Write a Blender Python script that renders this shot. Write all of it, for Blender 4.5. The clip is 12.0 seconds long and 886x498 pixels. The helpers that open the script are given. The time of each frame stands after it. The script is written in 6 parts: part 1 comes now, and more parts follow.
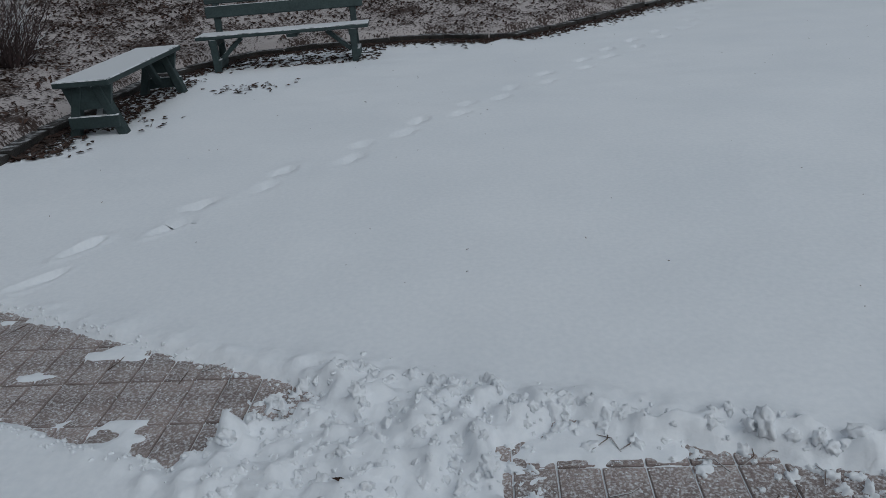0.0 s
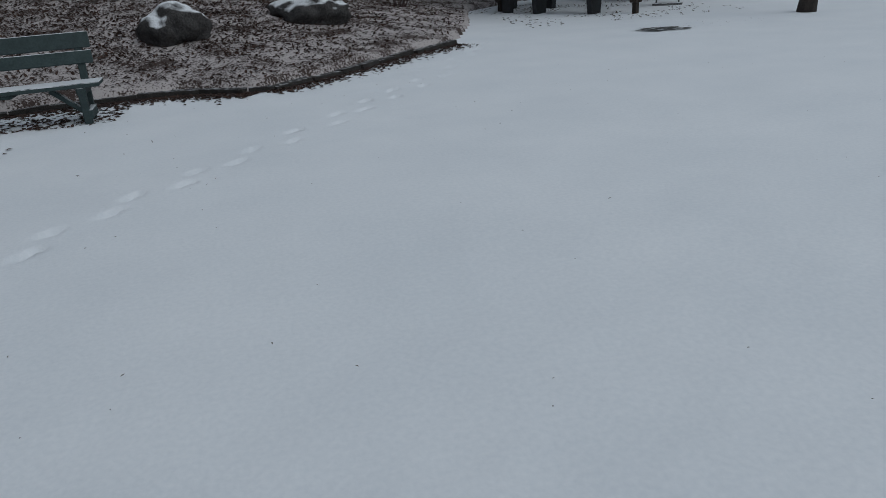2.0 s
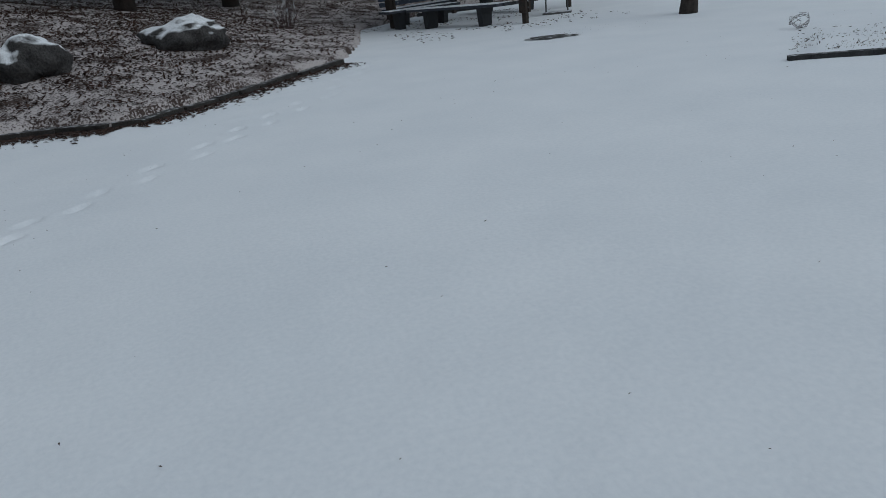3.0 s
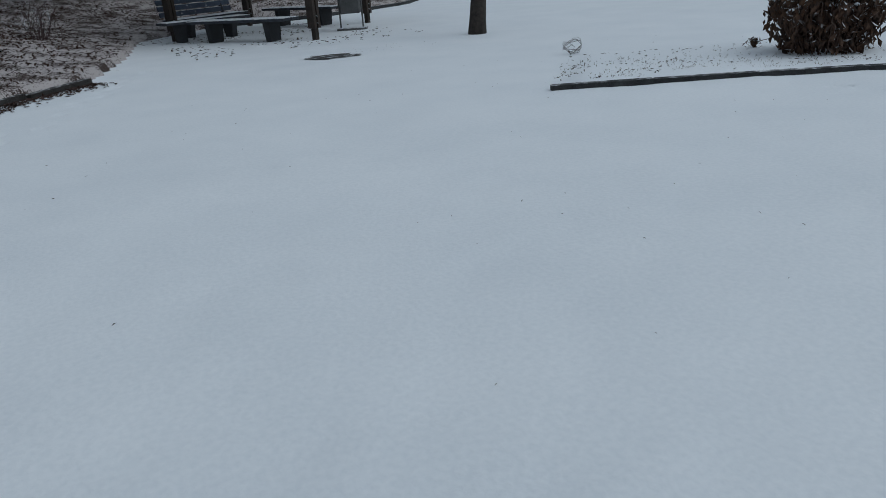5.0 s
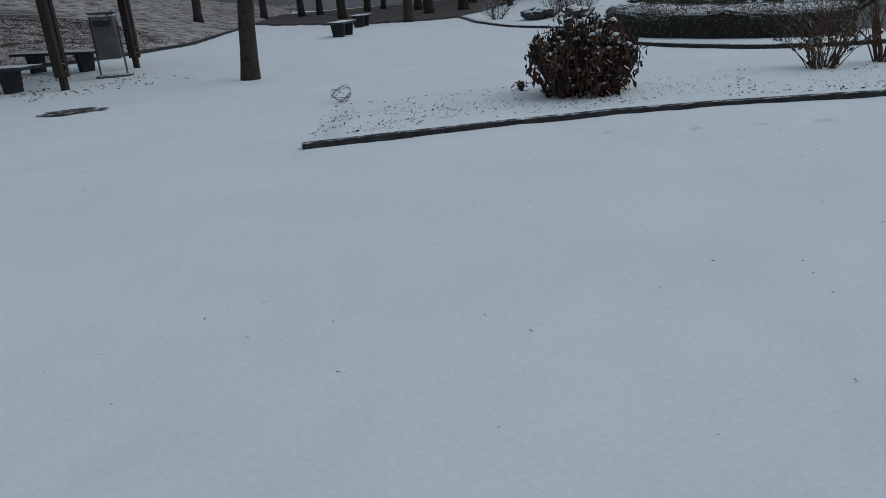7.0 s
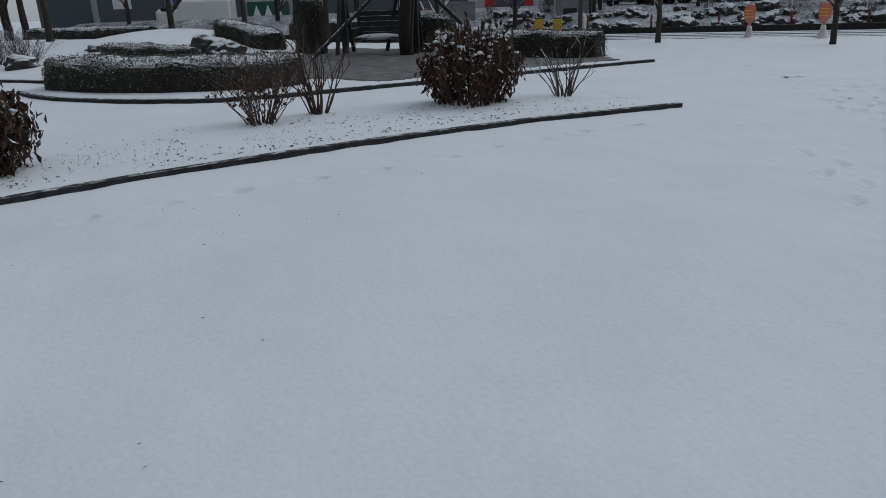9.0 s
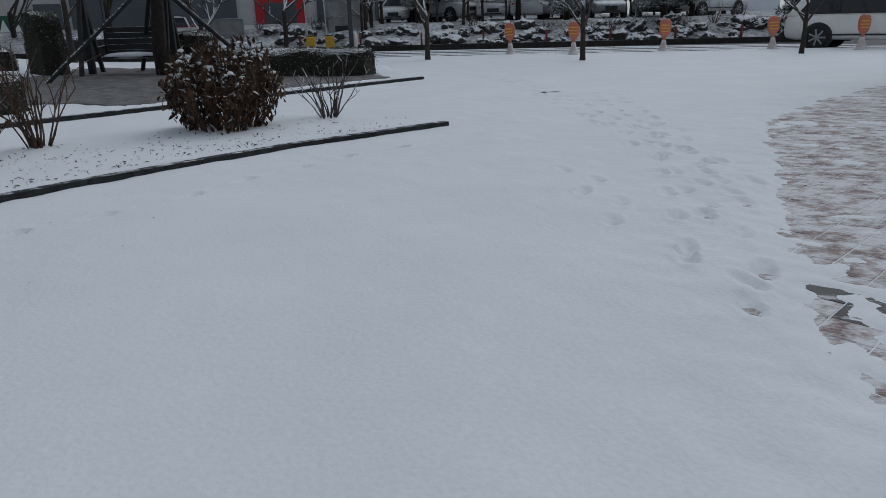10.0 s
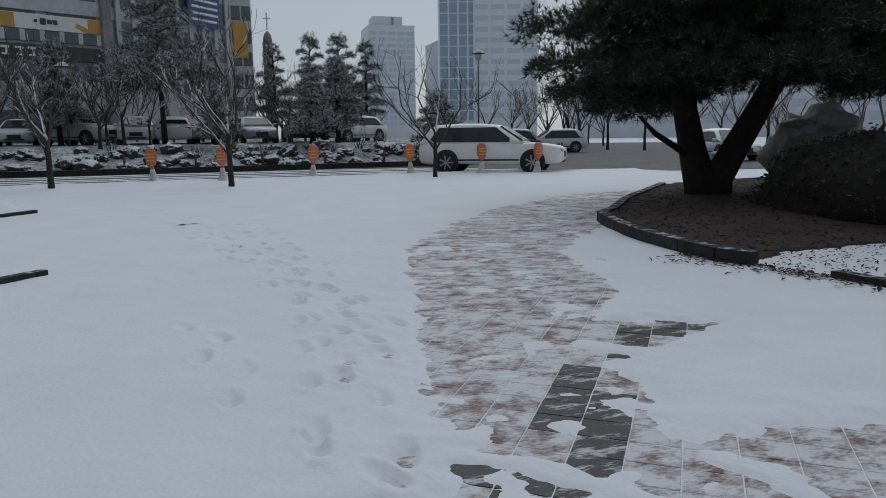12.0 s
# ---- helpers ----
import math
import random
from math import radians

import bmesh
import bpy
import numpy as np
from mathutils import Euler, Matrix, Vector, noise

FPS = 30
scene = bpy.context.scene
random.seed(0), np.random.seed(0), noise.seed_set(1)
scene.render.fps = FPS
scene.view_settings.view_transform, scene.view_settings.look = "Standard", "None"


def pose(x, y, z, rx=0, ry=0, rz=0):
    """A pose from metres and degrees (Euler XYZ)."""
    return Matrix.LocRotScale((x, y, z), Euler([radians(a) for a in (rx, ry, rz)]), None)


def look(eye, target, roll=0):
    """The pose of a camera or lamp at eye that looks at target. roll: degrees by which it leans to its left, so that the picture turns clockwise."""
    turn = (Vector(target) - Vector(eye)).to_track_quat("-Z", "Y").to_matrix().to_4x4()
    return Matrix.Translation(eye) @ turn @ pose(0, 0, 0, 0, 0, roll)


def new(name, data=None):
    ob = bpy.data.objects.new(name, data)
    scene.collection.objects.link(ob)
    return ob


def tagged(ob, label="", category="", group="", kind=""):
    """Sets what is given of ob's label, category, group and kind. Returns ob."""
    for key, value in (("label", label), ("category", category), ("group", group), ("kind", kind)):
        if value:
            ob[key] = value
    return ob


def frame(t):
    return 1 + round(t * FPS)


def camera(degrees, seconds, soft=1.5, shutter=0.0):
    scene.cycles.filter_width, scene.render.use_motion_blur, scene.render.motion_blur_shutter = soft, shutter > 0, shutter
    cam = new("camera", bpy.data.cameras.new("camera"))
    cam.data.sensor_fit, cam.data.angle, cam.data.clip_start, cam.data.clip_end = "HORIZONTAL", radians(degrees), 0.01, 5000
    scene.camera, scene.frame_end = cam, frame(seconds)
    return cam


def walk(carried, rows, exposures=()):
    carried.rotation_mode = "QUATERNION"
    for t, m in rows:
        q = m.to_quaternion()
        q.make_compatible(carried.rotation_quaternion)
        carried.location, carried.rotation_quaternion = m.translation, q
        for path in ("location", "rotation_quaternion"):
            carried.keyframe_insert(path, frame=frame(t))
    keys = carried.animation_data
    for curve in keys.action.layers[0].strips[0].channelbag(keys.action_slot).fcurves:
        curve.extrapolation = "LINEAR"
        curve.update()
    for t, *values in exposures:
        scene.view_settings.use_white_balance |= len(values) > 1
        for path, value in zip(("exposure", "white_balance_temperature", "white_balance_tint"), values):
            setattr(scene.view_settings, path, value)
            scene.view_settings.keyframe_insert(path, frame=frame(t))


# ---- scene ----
cam = camera(63.8, 12.0, 0.75)
PATH = [
    (0, (1.159, -0.368, 1.32), (1.006, 1.448, 0.496), -4.7),
    (0.5, (1.303, -0.209, 1.317), (1.286, 1.629, 0.53), -4.9),
    (1, (1.449, -0.089, 1.329), (1.506, 1.755, 0.554), -4.8),
    (1.5, (1.705, -0.095, 1.367), (1.845, 1.739, 0.582), -5.2),
    (2, (1.795, 0.104, 1.321), (2.121, 1.925, 0.562), -4.2),
    (2.5, (1.992, 0.312, 1.231), (2.459, 2.114, 0.498), -5.8),
    (4.3, (2.838, 0.783, 1.208), (3.559, 2.493, 0.463), -4.4),
    (4.5, (2.991, 0.843, 1.197), (3.773, 2.526, 0.45), -4.2),
    (5, (3.245, 0.905, 1.197), (4.189, 2.503, 0.451), -4.1),
    (5.5, (3.502, 1.038, 1.176), (4.59, 2.541, 0.431), -4.6),
    (6, (3.727, 1.04, 1.181), (4.879, 2.493, 0.434), -4.9),
    (6.5, (3.971, 1.084, 1.201), (5.194, 2.491, 0.476), -4.4),
    (6.7, (4.069, 1.145, 1.21), (5.331, 2.523, 0.498), -4.2),
    (8.3, (5.158, 1.2, 1.243), (6.882, 1.983, 0.601), -2.9),
    (8.5, (5.264, 1.149, 1.231), (7.052, 1.773, 0.587), -2.7),
    (9, (5.609, 0.915, 1.233), (7.488, 1.145, 0.588), -2.0),
    (9.5, (5.88, 0.765, 1.219), (7.776, 0.657, 0.592), -1.7),
    (10, (6.186, 0.646, 1.214), (8.058, 0.312, 0.595), -1.5),
    (10.5, (6.257, 0.378, 1.199), (8.094, -0.124, 0.588), -1.2),
    (11, (6.46, 0.296, 1.224), (8.258, -0.361, 0.645), -1.2),
    (11.5, (6.683, 0.213, 1.226), (8.413, -0.677, 0.762), -1.5),
    (12, (6.831, 0.031, 1.273), (8.414, -1.149, 0.957), -0.7),
]
walk(cam, [(t, look(eye, target, roll)) for t, eye, target, roll in PATH],
     exposures=[(0, 0.09, 6150, 6), (2.5, 0.11, 6050, 5), (4.5, 0.15, 5850, 2), (5.0, 0.16, 5880, 3), (5.5, -0.03, 5850, 2), (6.7, 0.0, 5850, 2), (8.5, 0.05, 6050, 7), (12, 0.05, 6120, 8)])

# ---- light ----
world = bpy.data.worlds.new("overcast_sky")
scene.world = world
world.use_nodes = True
wn, wl = world.node_tree.nodes, world.node_tree.links
sky = wn.new("ShaderNodeTexSky")
sky.sky_type, sky.sun_disc = "NISHITA", False
sky.sun_elevation, sky.sun_rotation = radians(46), radians(139)
sky.air_density, sky.dust_density, sky.ozone_density = 1.0, 1.0, 1.0
pale = wn.new("ShaderNodeHueSaturation")
pale.inputs["Saturation"].default_value = 0.45
wl.new(sky.outputs[0], pale.inputs["Color"])
veil = wn.new("ShaderNodeMix")
veil.data_type = "RGBA"
veil.inputs["Factor"].default_value = 0.65
veil.inputs["B"].default_value = (4.3, 4.6, 5.0, 1)
wl.new(pale.outputs[0], veil.inputs["A"])
wl.new(veil.outputs["Result"], wn["Background"].inputs["Color"])
wn["Background"].inputs["Strength"].default_value = 0.075

sun = new("sun", bpy.data.lights.new("sun", "SUN"))
sun.data.energy, sun.data.angle, sun.data.color = 0.75, radians(70), (1.0, 0.98, 0.95)
sun.matrix_world = look((14, -16, 22), (0, 0, 0))


# ---- materials ----
def surface(name, a, b, scale=8.0, rough=0.8, bump=0.3, metal=0.0, fine=60.0, snow=0.0, snow_from=0.55, vary=0.12, depth=0.01, lo=0.34, hi=0.66, flakes=14.0, laid=False):
    """Two-scale mottled surface; snow: how much of the upward faces lies under snow."""
    m = bpy.data.materials.new(name)
    m.use_nodes = True
    n, l = m.node_tree.nodes, m.node_tree.links
    bsdf = n["Principled BSDF"]
    co = n.new("ShaderNodeNewGeometry").outputs["Position"] if laid else n.new("ShaderNodeTexCoord").outputs["Object"]
    big = n.new("ShaderNodeTexNoise")
    big.inputs["Scale"].default_value, big.inputs["Detail"].default_value = scale, 6
    small = n.new("ShaderNodeTexNoise")
    small.inputs["Scale"].default_value, small.inputs["Detail"].default_value = fine, 3
    l.new(co, big.inputs["Vector"]), l.new(co, small.inputs["Vector"])
    ramp = n.new("ShaderNodeValToRGB")
    ramp.color_ramp.elements[0].position, ramp.color_ramp.elements[1].position = lo, hi
    ramp.color_ramp.elements[0].color, ramp.color_ramp.elements[1].color = (*a, 1), (*b, 1)
    add = n.new("ShaderNodeMath")
    add.operation = "MULTIPLY_ADD"
    add.inputs[1].default_value, add.inputs[2].default_value = 0.5, 0.0
    sub = n.new("ShaderNodeMath")
    sub.operation = "MULTIPLY_ADD"
    sub.inputs[1].default_value = 0.5
    l.new(big.outputs["Fac"], add.inputs[0])
    l.new(small.outputs["Fac"], sub.inputs[0]), l.new(add.outputs[0], sub.inputs[2])
    l.new(sub.outputs[0], ramp.inputs["Fac"])
    hue = n.new("ShaderNodeHueSaturation")
    info = n.new("ShaderNodeObjectInfo")
    rng = n.new("ShaderNodeMapRange")
    rng.inputs["To Min"].default_value, rng.inputs["To Max"].default_value = 1 - vary, 1 + vary
    l.new(info.outputs["Random"], rng.inputs["Value"])
    l.new(rng.outputs[0], hue.inputs["Value"]), l.new(ramp.outputs[0], hue.inputs["Color"])
    colour = hue.outputs[0]
    bsdf.inputs["Roughness"].default_value, bsdf.inputs["Metallic"].default_value = rough, metal
    if snow > 0:
        geo = n.new("ShaderNodeNewGeometry")
        split = n.new("ShaderNodeSeparateXYZ")
        l.new(geo.outputs["Normal"], split.inputs[0])
        flake = n.new("ShaderNodeTexNoise")
        flake.inputs["Scale"].default_value, flake.inputs["Detail"].default_value = flakes, 5
        l.new(geo.outputs["Position"], flake.inputs["Vector"])
        both = n.new("ShaderNodeMath")
        both.operation = "MULTIPLY_ADD"
        both.inputs[1].default_value = 1.1
        l.new(flake.outputs["Fac"], both.inputs[0]), l.new(split.outputs["Z"], both.inputs[2])
        lie = n.new("ShaderNodeMapRange")
        lie.inputs["From Min"].default_value = snow_from + 0.55
        lie.inputs["From Max"].default_value = snow_from + 0.8
        lie.inputs["To Max"].default_value = snow
        l.new(both.outputs[0], lie.inputs["Value"])
        mix = n.new("ShaderNodeMix")
        mix.data_type = "RGBA"
        mix.inputs["B"].default_value = (0.78, 0.80, 0.83, 1)
        l.new(lie.outputs[0], mix.inputs["Factor"]), l.new(colour, mix.inputs["A"])
        colour = mix.outputs["Result"]
    l.new(colour, bsdf.inputs["Base Color"])
    if bump:
        bp = n.new("ShaderNodeBump")
        bp.inputs["Strength"].default_value, bp.inputs["Distance"].default_value = bump, depth
        l.new(sub.outputs[0], bp.inputs["Height"]), l.new(bp.outputs[0], bsdf.inputs["Normal"])
    return m


def plain(name, c, rough=0.5, metal=0.0, emit=0.0):
    m = bpy.data.materials.new(name)
    m.use_nodes = True
    b = m.node_tree.nodes["Principled BSDF"]
    b.inputs["Base Color"].default_value = (*c, 1)
    b.inputs["Roughness"].default_value, b.inputs["Metallic"].default_value = rough, metal
    if emit:
        b.inputs["Emission Color"].default_value, b.inputs["Emission Strength"].default_value = (*c, 1), emit
    return m


SNOW = surface("fresh_snow", (0.75, 0.78, 0.82), (0.84, 0.86, 0.89), 1.1, 0.75, 0.55, fine=42, vary=0.0, depth=0.010)
GROUND_SNOW = surface("distant_snow", (0.70, 0.73, 0.77), (0.82, 0.84, 0.87), 0.12, 0.8, 0.2, fine=6, vary=0.0)
def swept(name, a, b, film, start, rough=0.55, soft=0.09, sizes=((2.6, 0.7, 0.34), (15.0, 0.6, 0.36), (70.0, 0.35, 0.30)), vary=0.24):
    """Concrete paver under a brushed film of snow; film: the most that it hides, start: how early it lies."""
    m = surface(name, a, b, 6, rough, 0.5, fine=210, vary=vary, depth=0.004)
    n, l = m.node_tree.nodes, m.node_tree.links
    bsdf = n["Principled BSDF"]
    old = bsdf.inputs["Base Color"].links[0].from_socket
    pos = n.new("ShaderNodeNewGeometry").outputs["Position"]
    total = None
    for size, stretch, share in sizes:
        rot = n.new("ShaderNodeMapping")
        rot.inputs["Rotation"].default_value = (0, 0, radians(-72))
        l.new(pos, rot.inputs["Vector"])
        mp = n.new("ShaderNodeMapping")
        mp.inputs["Scale"].default_value = (stretch, 1, 1)
        tx = n.new("ShaderNodeTexNoise")
        tx.inputs["Scale"].default_value, tx.inputs["Detail"].default_value = size, 5
        l.new(rot.outputs[0], mp.inputs["Vector"]), l.new(mp.outputs[0], tx.inputs["Vector"])
        ma = n.new("ShaderNodeMath")
        ma.operation = "MULTIPLY_ADD"
        ma.inputs[1].default_value, ma.inputs[2].default_value = share, 0
        l.new(tx.outputs["Fac"], ma.inputs[0])
        if total:
            l.new(total, ma.inputs[2])
        total = ma.outputs[0]
    lie = n.new("ShaderNodeMapRange")
    lie.inputs["From Min"].default_value, lie.inputs["From Max"].default_value, lie.inputs["To Max"].default_value = start, start + soft, film
    l.new(total, lie.inputs["Value"])
    mix = n.new("ShaderNodeMix")
    mix.data_type = "RGBA"
    mix.inputs["B"].default_value = (0.74, 0.75, 0.78, 1)
    l.new(lie.outputs[0], mix.inputs["Factor"]), l.new(old, mix.inputs["A"]), l.new(mix.outputs["Result"], bsdf.inputs["Base Color"])
    return m


PAVER_GREY = surface("dusted_grey_paver", (0.13, 0.10, 0.093), (0.38, 0.315, 0.295), 9, 0.7, 0.8, fine=260, snow=0.72, snow_from=0.955, flakes=130.0, vary=0.12, depth=0.005)
PAVER = swept("pinkish_paver", (0.085, 0.046, 0.04), (0.34, 0.22, 0.20), 0.90, 0.415, 0.6, 0.125, ((3.0, 0.9, 0.32), (10.0, 0.8, 0.42), (65.0, 0.5, 0.26)), 0.08)
PAVER_WET = swept("wet_grey_paver", (0.007, 0.007, 0.008), (0.026, 0.025, 0.026), 0.72, 0.525, 0.5, 0.07, ((3.0, 0.6, 0.30), (14.0, 0.25, 0.40), (70.0, 0.3, 0.30)))
KERB = surface("granite_kerb", (0.008, 0.009, 0.010), (0.05, 0.052, 0.054), 10, 0.95, 0.8, fine=150, snow=0.9, snow_from=0.97, flakes=11.0, depth=0.008, laid=True)
KERB_DARK = surface("old_stone_kerb", (0.012, 0.011, 0.011), (0.055, 0.05, 0.047), 9, 0.9, 0.8, fine=80, snow=0.6, snow_from=0.97, depth=0.02, laid=True)
ROCK = surface("dark_garden_rock", (0.010, 0.010, 0.011), (0.075, 0.07, 0.068), 6, 0.9, 1.0, fine=34, snow=0.97, snow_from=0.60, depth=0.04, flakes=3.0)
LITTER = surface("leaf_litter_and_snow", (0.05, 0.033, 0.028), (0.45, 0.41, 0.405), 2.2, 0.9, 0.9, fine=38, vary=0, depth=0.03, lo=0.445, hi=0.525)
LEAF_DEAD = surface("dead_leaf", (0.016, 0.009, 0.007), (0.075, 0.038, 0.026), 2, 0.8, 0.3, fine=20, snow=0.35, snow_from=1.02)
GREEN_PAINT = surface("weathered_green_paint", (0.015, 0.029, 0.030), (0.036, 0.058, 0.058), 9, 0.65, 0.5, fine=55, snow=0.86, snow_from=0.5, depth=0.004)
BARK = surface("dark_bark", (0.012, 0.010, 0.009), (0.062, 0.049, 0.041), 14, 0.95, 1.0, fine=60, snow=0.7, snow_from=0.75, depth=0.02)
TIMBER = surface("dark_stained_timber", (0.012, 0.009, 0.007), (0.042, 0.028, 0.021), 7, 0.8, 0.6, fine=70, snow=0.95, snow_from=0.62)


# ---- geometry helpers ----
def lattice(ix, iy, seed):
    h = (ix * 374761393 + iy * 668265263 + seed * 974711) & 0x7FFFFFFF
    h = ((h ^ (h >> 13)) * 1274126177) & 0x7FFFFFFF
    return ((h ^ (h >> 16)) & 0xFFFF) / 65535.0


def vnoise(x, y, size, seed=0):
    """Smooth value noise, 0 to 1, of the given cell size."""
    x, y = np.asarray(x, float) / size, np.asarray(y, float) / size
    ix, iy = np.floor(x).astype(np.int64), np.floor(y).astype(np.int64)
    u, v = x - ix, y - iy
    u, v = u * u * (3 - 2 * u), v * v * (3 - 2 * v)
    a, b = lattice(ix, iy, seed), lattice(ix + 1, iy, seed)
    c, d = lattice(ix, iy + 1, seed), lattice(ix + 1, iy + 1, seed)
    return (a * (1 - u) + b * u) * (1 - v) + (c * (1 - u) + d * u) * v


def fbm(x, y, size, seed=0, octaves=3):
    out, amp, tot = 0.0, 1.0, 0.0
    for k in range(octaves):
        out = out + amp * vnoise(x, y, size / 2 ** k, seed + 17 * k)
        tot, amp = tot + amp, amp * 0.5
    return out / tot


def line_distance(x, y, pts):
    """Distance to a polyline, signed: positive on its left."""
    best = np.full(np.shape(x), 1e9)
    side = np.ones(np.shape(x))
    for (ax, ay), (bx, by) in zip(pts, pts[1:]):
        dx, dy = bx - ax, by - ay
        t = np.clip(((x - ax) * dx + (y - ay) * dy) / (dx * dx + dy * dy), 0, 1)
        d = np.hypot(x - ax - t * dx, y - ay - t * dy)
        s = np.sign(dx * (y - ay) - dy * (x - ax))
        near = d < best - 1e-6
        side, best = np.where(near, s, side), np.where(near, d, best)
    return best * side


def inside_distance(x, y, poly):
    """Distance to the outline of a polygon, positive inside."""
    d = np.abs(line_distance(x, y, list(poly) + [poly[0]]))
    inn = np.zeros(np.shape(x), bool)
    for (ax, ay), (bx, by) in zip(poly, poly[1:] + poly[:1]):
        if ay != by:
            inn ^= ((ay > y) != (by > y)) & (x < (bx - ax) * (y - ay) / (by - ay) + ax)
    return np.where(inn, d, -d)


def step(x, a, b):
    t = np.clip((x - a) / (b - a), 0, 1)
    return t * t * (3 - 2 * t)


class Geo:
    """Collects vertices and faces."""

    def __init__(self):
        self.v, self.f = [], []

    def add(self, verts, faces, m=None):
        k = len(self.v)
        self.v += [tuple(m @ Vector(p)) for p in verts] if m is not None else [tuple(p) for p in verts]
        self.f += [tuple(k + i for i in f) for f in faces]
        return self

    def box(self, sx, sy, sz, m=None, bev=0.006):
        """A chamfered box, centred on the origin of m."""
        hx, hy, hz = sx / 2, sy / 2, sz / 2
        b = min(bev, hx * 0.6, hy * 0.6, hz * 0.6)
        vs, idx = [], {}
        for cx in (-1, 1):
            for cy in (-1, 1):
                for cz in (-1, 1):
                    for ax in range(3):
                        p = [cx * (hx - b), cy * (hy - b), cz * (hz - b)]
                        p[ax] = (cx * hx, cy * hy, cz * hz)[ax]
                        idx[cx, cy, cz, ax] = len(vs)
                        vs.append(p)
        fs = []
        for ax in range(3):
            o1, o2 = (ax + 1) % 3, (ax + 2) % 3
            for s in (-1, 1):
                ring = []
                for a1, a2 in ((-1, -1), (1, -1), (1, 1), (-1, 1)):
                    c = [0, 0, 0]
                    c[ax], c[o1], c[o2] = s, a1, a2
                    ring.append(idx[c[0], c[1], c[2], ax])
                fs.append(ring if s > 0 else ring[::-1])
        for ax in range(3):
            o1, o2 = (ax + 1) % 3, (ax + 2) % 3
            for s1 in (-1, 1):
                for s2 in (-1, 1):
                    c0, c1 = [0, 0, 0], [0, 0, 0]
                    c0[ax], c0[o1], c0[o2] = -1, s1, s2
                    c1[ax], c1[o1], c1[o2] = 1, s1, s2
                    q = [idx[(*c0, o1)], idx[(*c1, o1)], idx[(*c1, o2)], idx[(*c0, o2)]]
                    fs.append(q if s1 * s2 < 0 else q[::-1])
        for cx in (-1, 1):
            for cy in (-1, 1):
                for cz in (-1, 1):
                    q = [idx[cx, cy, cz, 0], idx[cx, cy, cz, 1], idx[cx, cy, cz, 2]]
                    fs.append(q if cx * cy * cz > 0 else q[::-1])
        return self.add(vs, fs, m)

    def beam(self, p, q, w, h, bev=0.006, up=(0, 0, 1)):
        """A box from p to q, w wide and h high."""
        p, q = Vector(p), Vector(q)
        d = (q - p).normalized()
        side = d.cross(Vector(up))
        side = side.normalized() if side.length > 1e-4 else Vector((1, 0, 0))
        top = side.cross(d)
        m = Matrix((( *side, 0), (*d, 0), (*top, 0), (0, 0, 0, 1))).transposed()
        m.translation = (p + q) / 2
        return self.box(w, (q - p).length, h, m, bev)

    def tube(self, pts, radii, seg=8, cap=True):
        """A tapered tube along pts."""
        pts = [Vector(p) for p in pts]
        vs, fs = [], []
        ref = Vector((0.31, 0.52, 0.79))
        for i, p in enumerate(pts):
            d = (pts[min(i + 1, len(pts) - 1)] - pts[max(i - 1, 0)]).normalized()
            a = d.cross(ref if abs(d.dot(ref)) < 0.95 else Vector((1, 0, 0))).normalized()
            b = d.cross(a)
            for k in range(seg):
                w = 2 * math.pi * k / seg
                vs.append(p + (a * math.cos(w) + b * math.sin(w)) * radii[i])
        for i in range(len(pts) - 1):
            for k in range(seg):
                k2 = (k + 1) % seg
                fs.append((i * seg + k, i * seg + k2, (i + 1) * seg + k2, (i + 1) * seg + k))
        if cap:
            fs.append(tuple(range(seg))[::-1])
            fs.append(tuple((len(pts) - 1) * seg + k for k in range(seg)))
        return self.add(vs, fs)

    def lathe(self, profile, seg=16, m=None):
        """Turns a profile of (radius, height) about z."""
        vs, fs = [], []
        for r, z in profile:
            vs += [(r * math.cos(2 * math.pi * k / seg), r * math.sin(2 * math.pi * k / seg), z) for k in range(seg)]
        for i in range(len(profile) - 1):
            for k in range(seg):
                k2 = (k + 1) % seg
                fs.append((i * seg + k, i * seg + k2, (i + 1) * seg + k2, (i + 1) * seg + k))
        fs.append(tuple(range(seg))[::-1])
        fs.append(tuple((len(profile) - 1) * seg + k for k in range(seg)))
        return self.add(vs, fs, m)

    def blob(self, sx, sy, sz, m, seed=0, amp=0.25, freq=1.6, sub=3, flat=None):
        """A noisy boulder shape; flat: height of a cut-off underside, in units of sz."""
        bm = bmesh.new()
        bmesh.ops.create_icosphere(bm, subdivisions=sub, radius=1)
        vs = []
        for v in bm.verts:
            p = v.co
            o = Vector((seed * 3.7, seed * 1.3, seed * 7.1))
            k = 1 + amp * noise.noise(p * freq + o) + amp * 0.45 * noise.noise(p * freq * 2.7 + o) + amp * 0.2 * noise.noise(p * freq * 6 + o)
            q = Vector((p.x * k * sx, p.y * k * sy, p.z * k * sz))
            if flat is not None:
                q.z = max(q.z, flat * sz)
            vs.append(q)
        fs = [tuple(v.index for v in f.verts) for f in bm.faces]
        bm.free()
        return self.add(vs, fs, m)

    def mesh(self, name, smooth=False):
        me = bpy.data.meshes.new(name)
        me.from_pydata(self.v, [], self.f)
        if smooth:
            me.polygons.foreach_set("use_smooth", [True] * len(me.polygons))
        me.update()
        return me


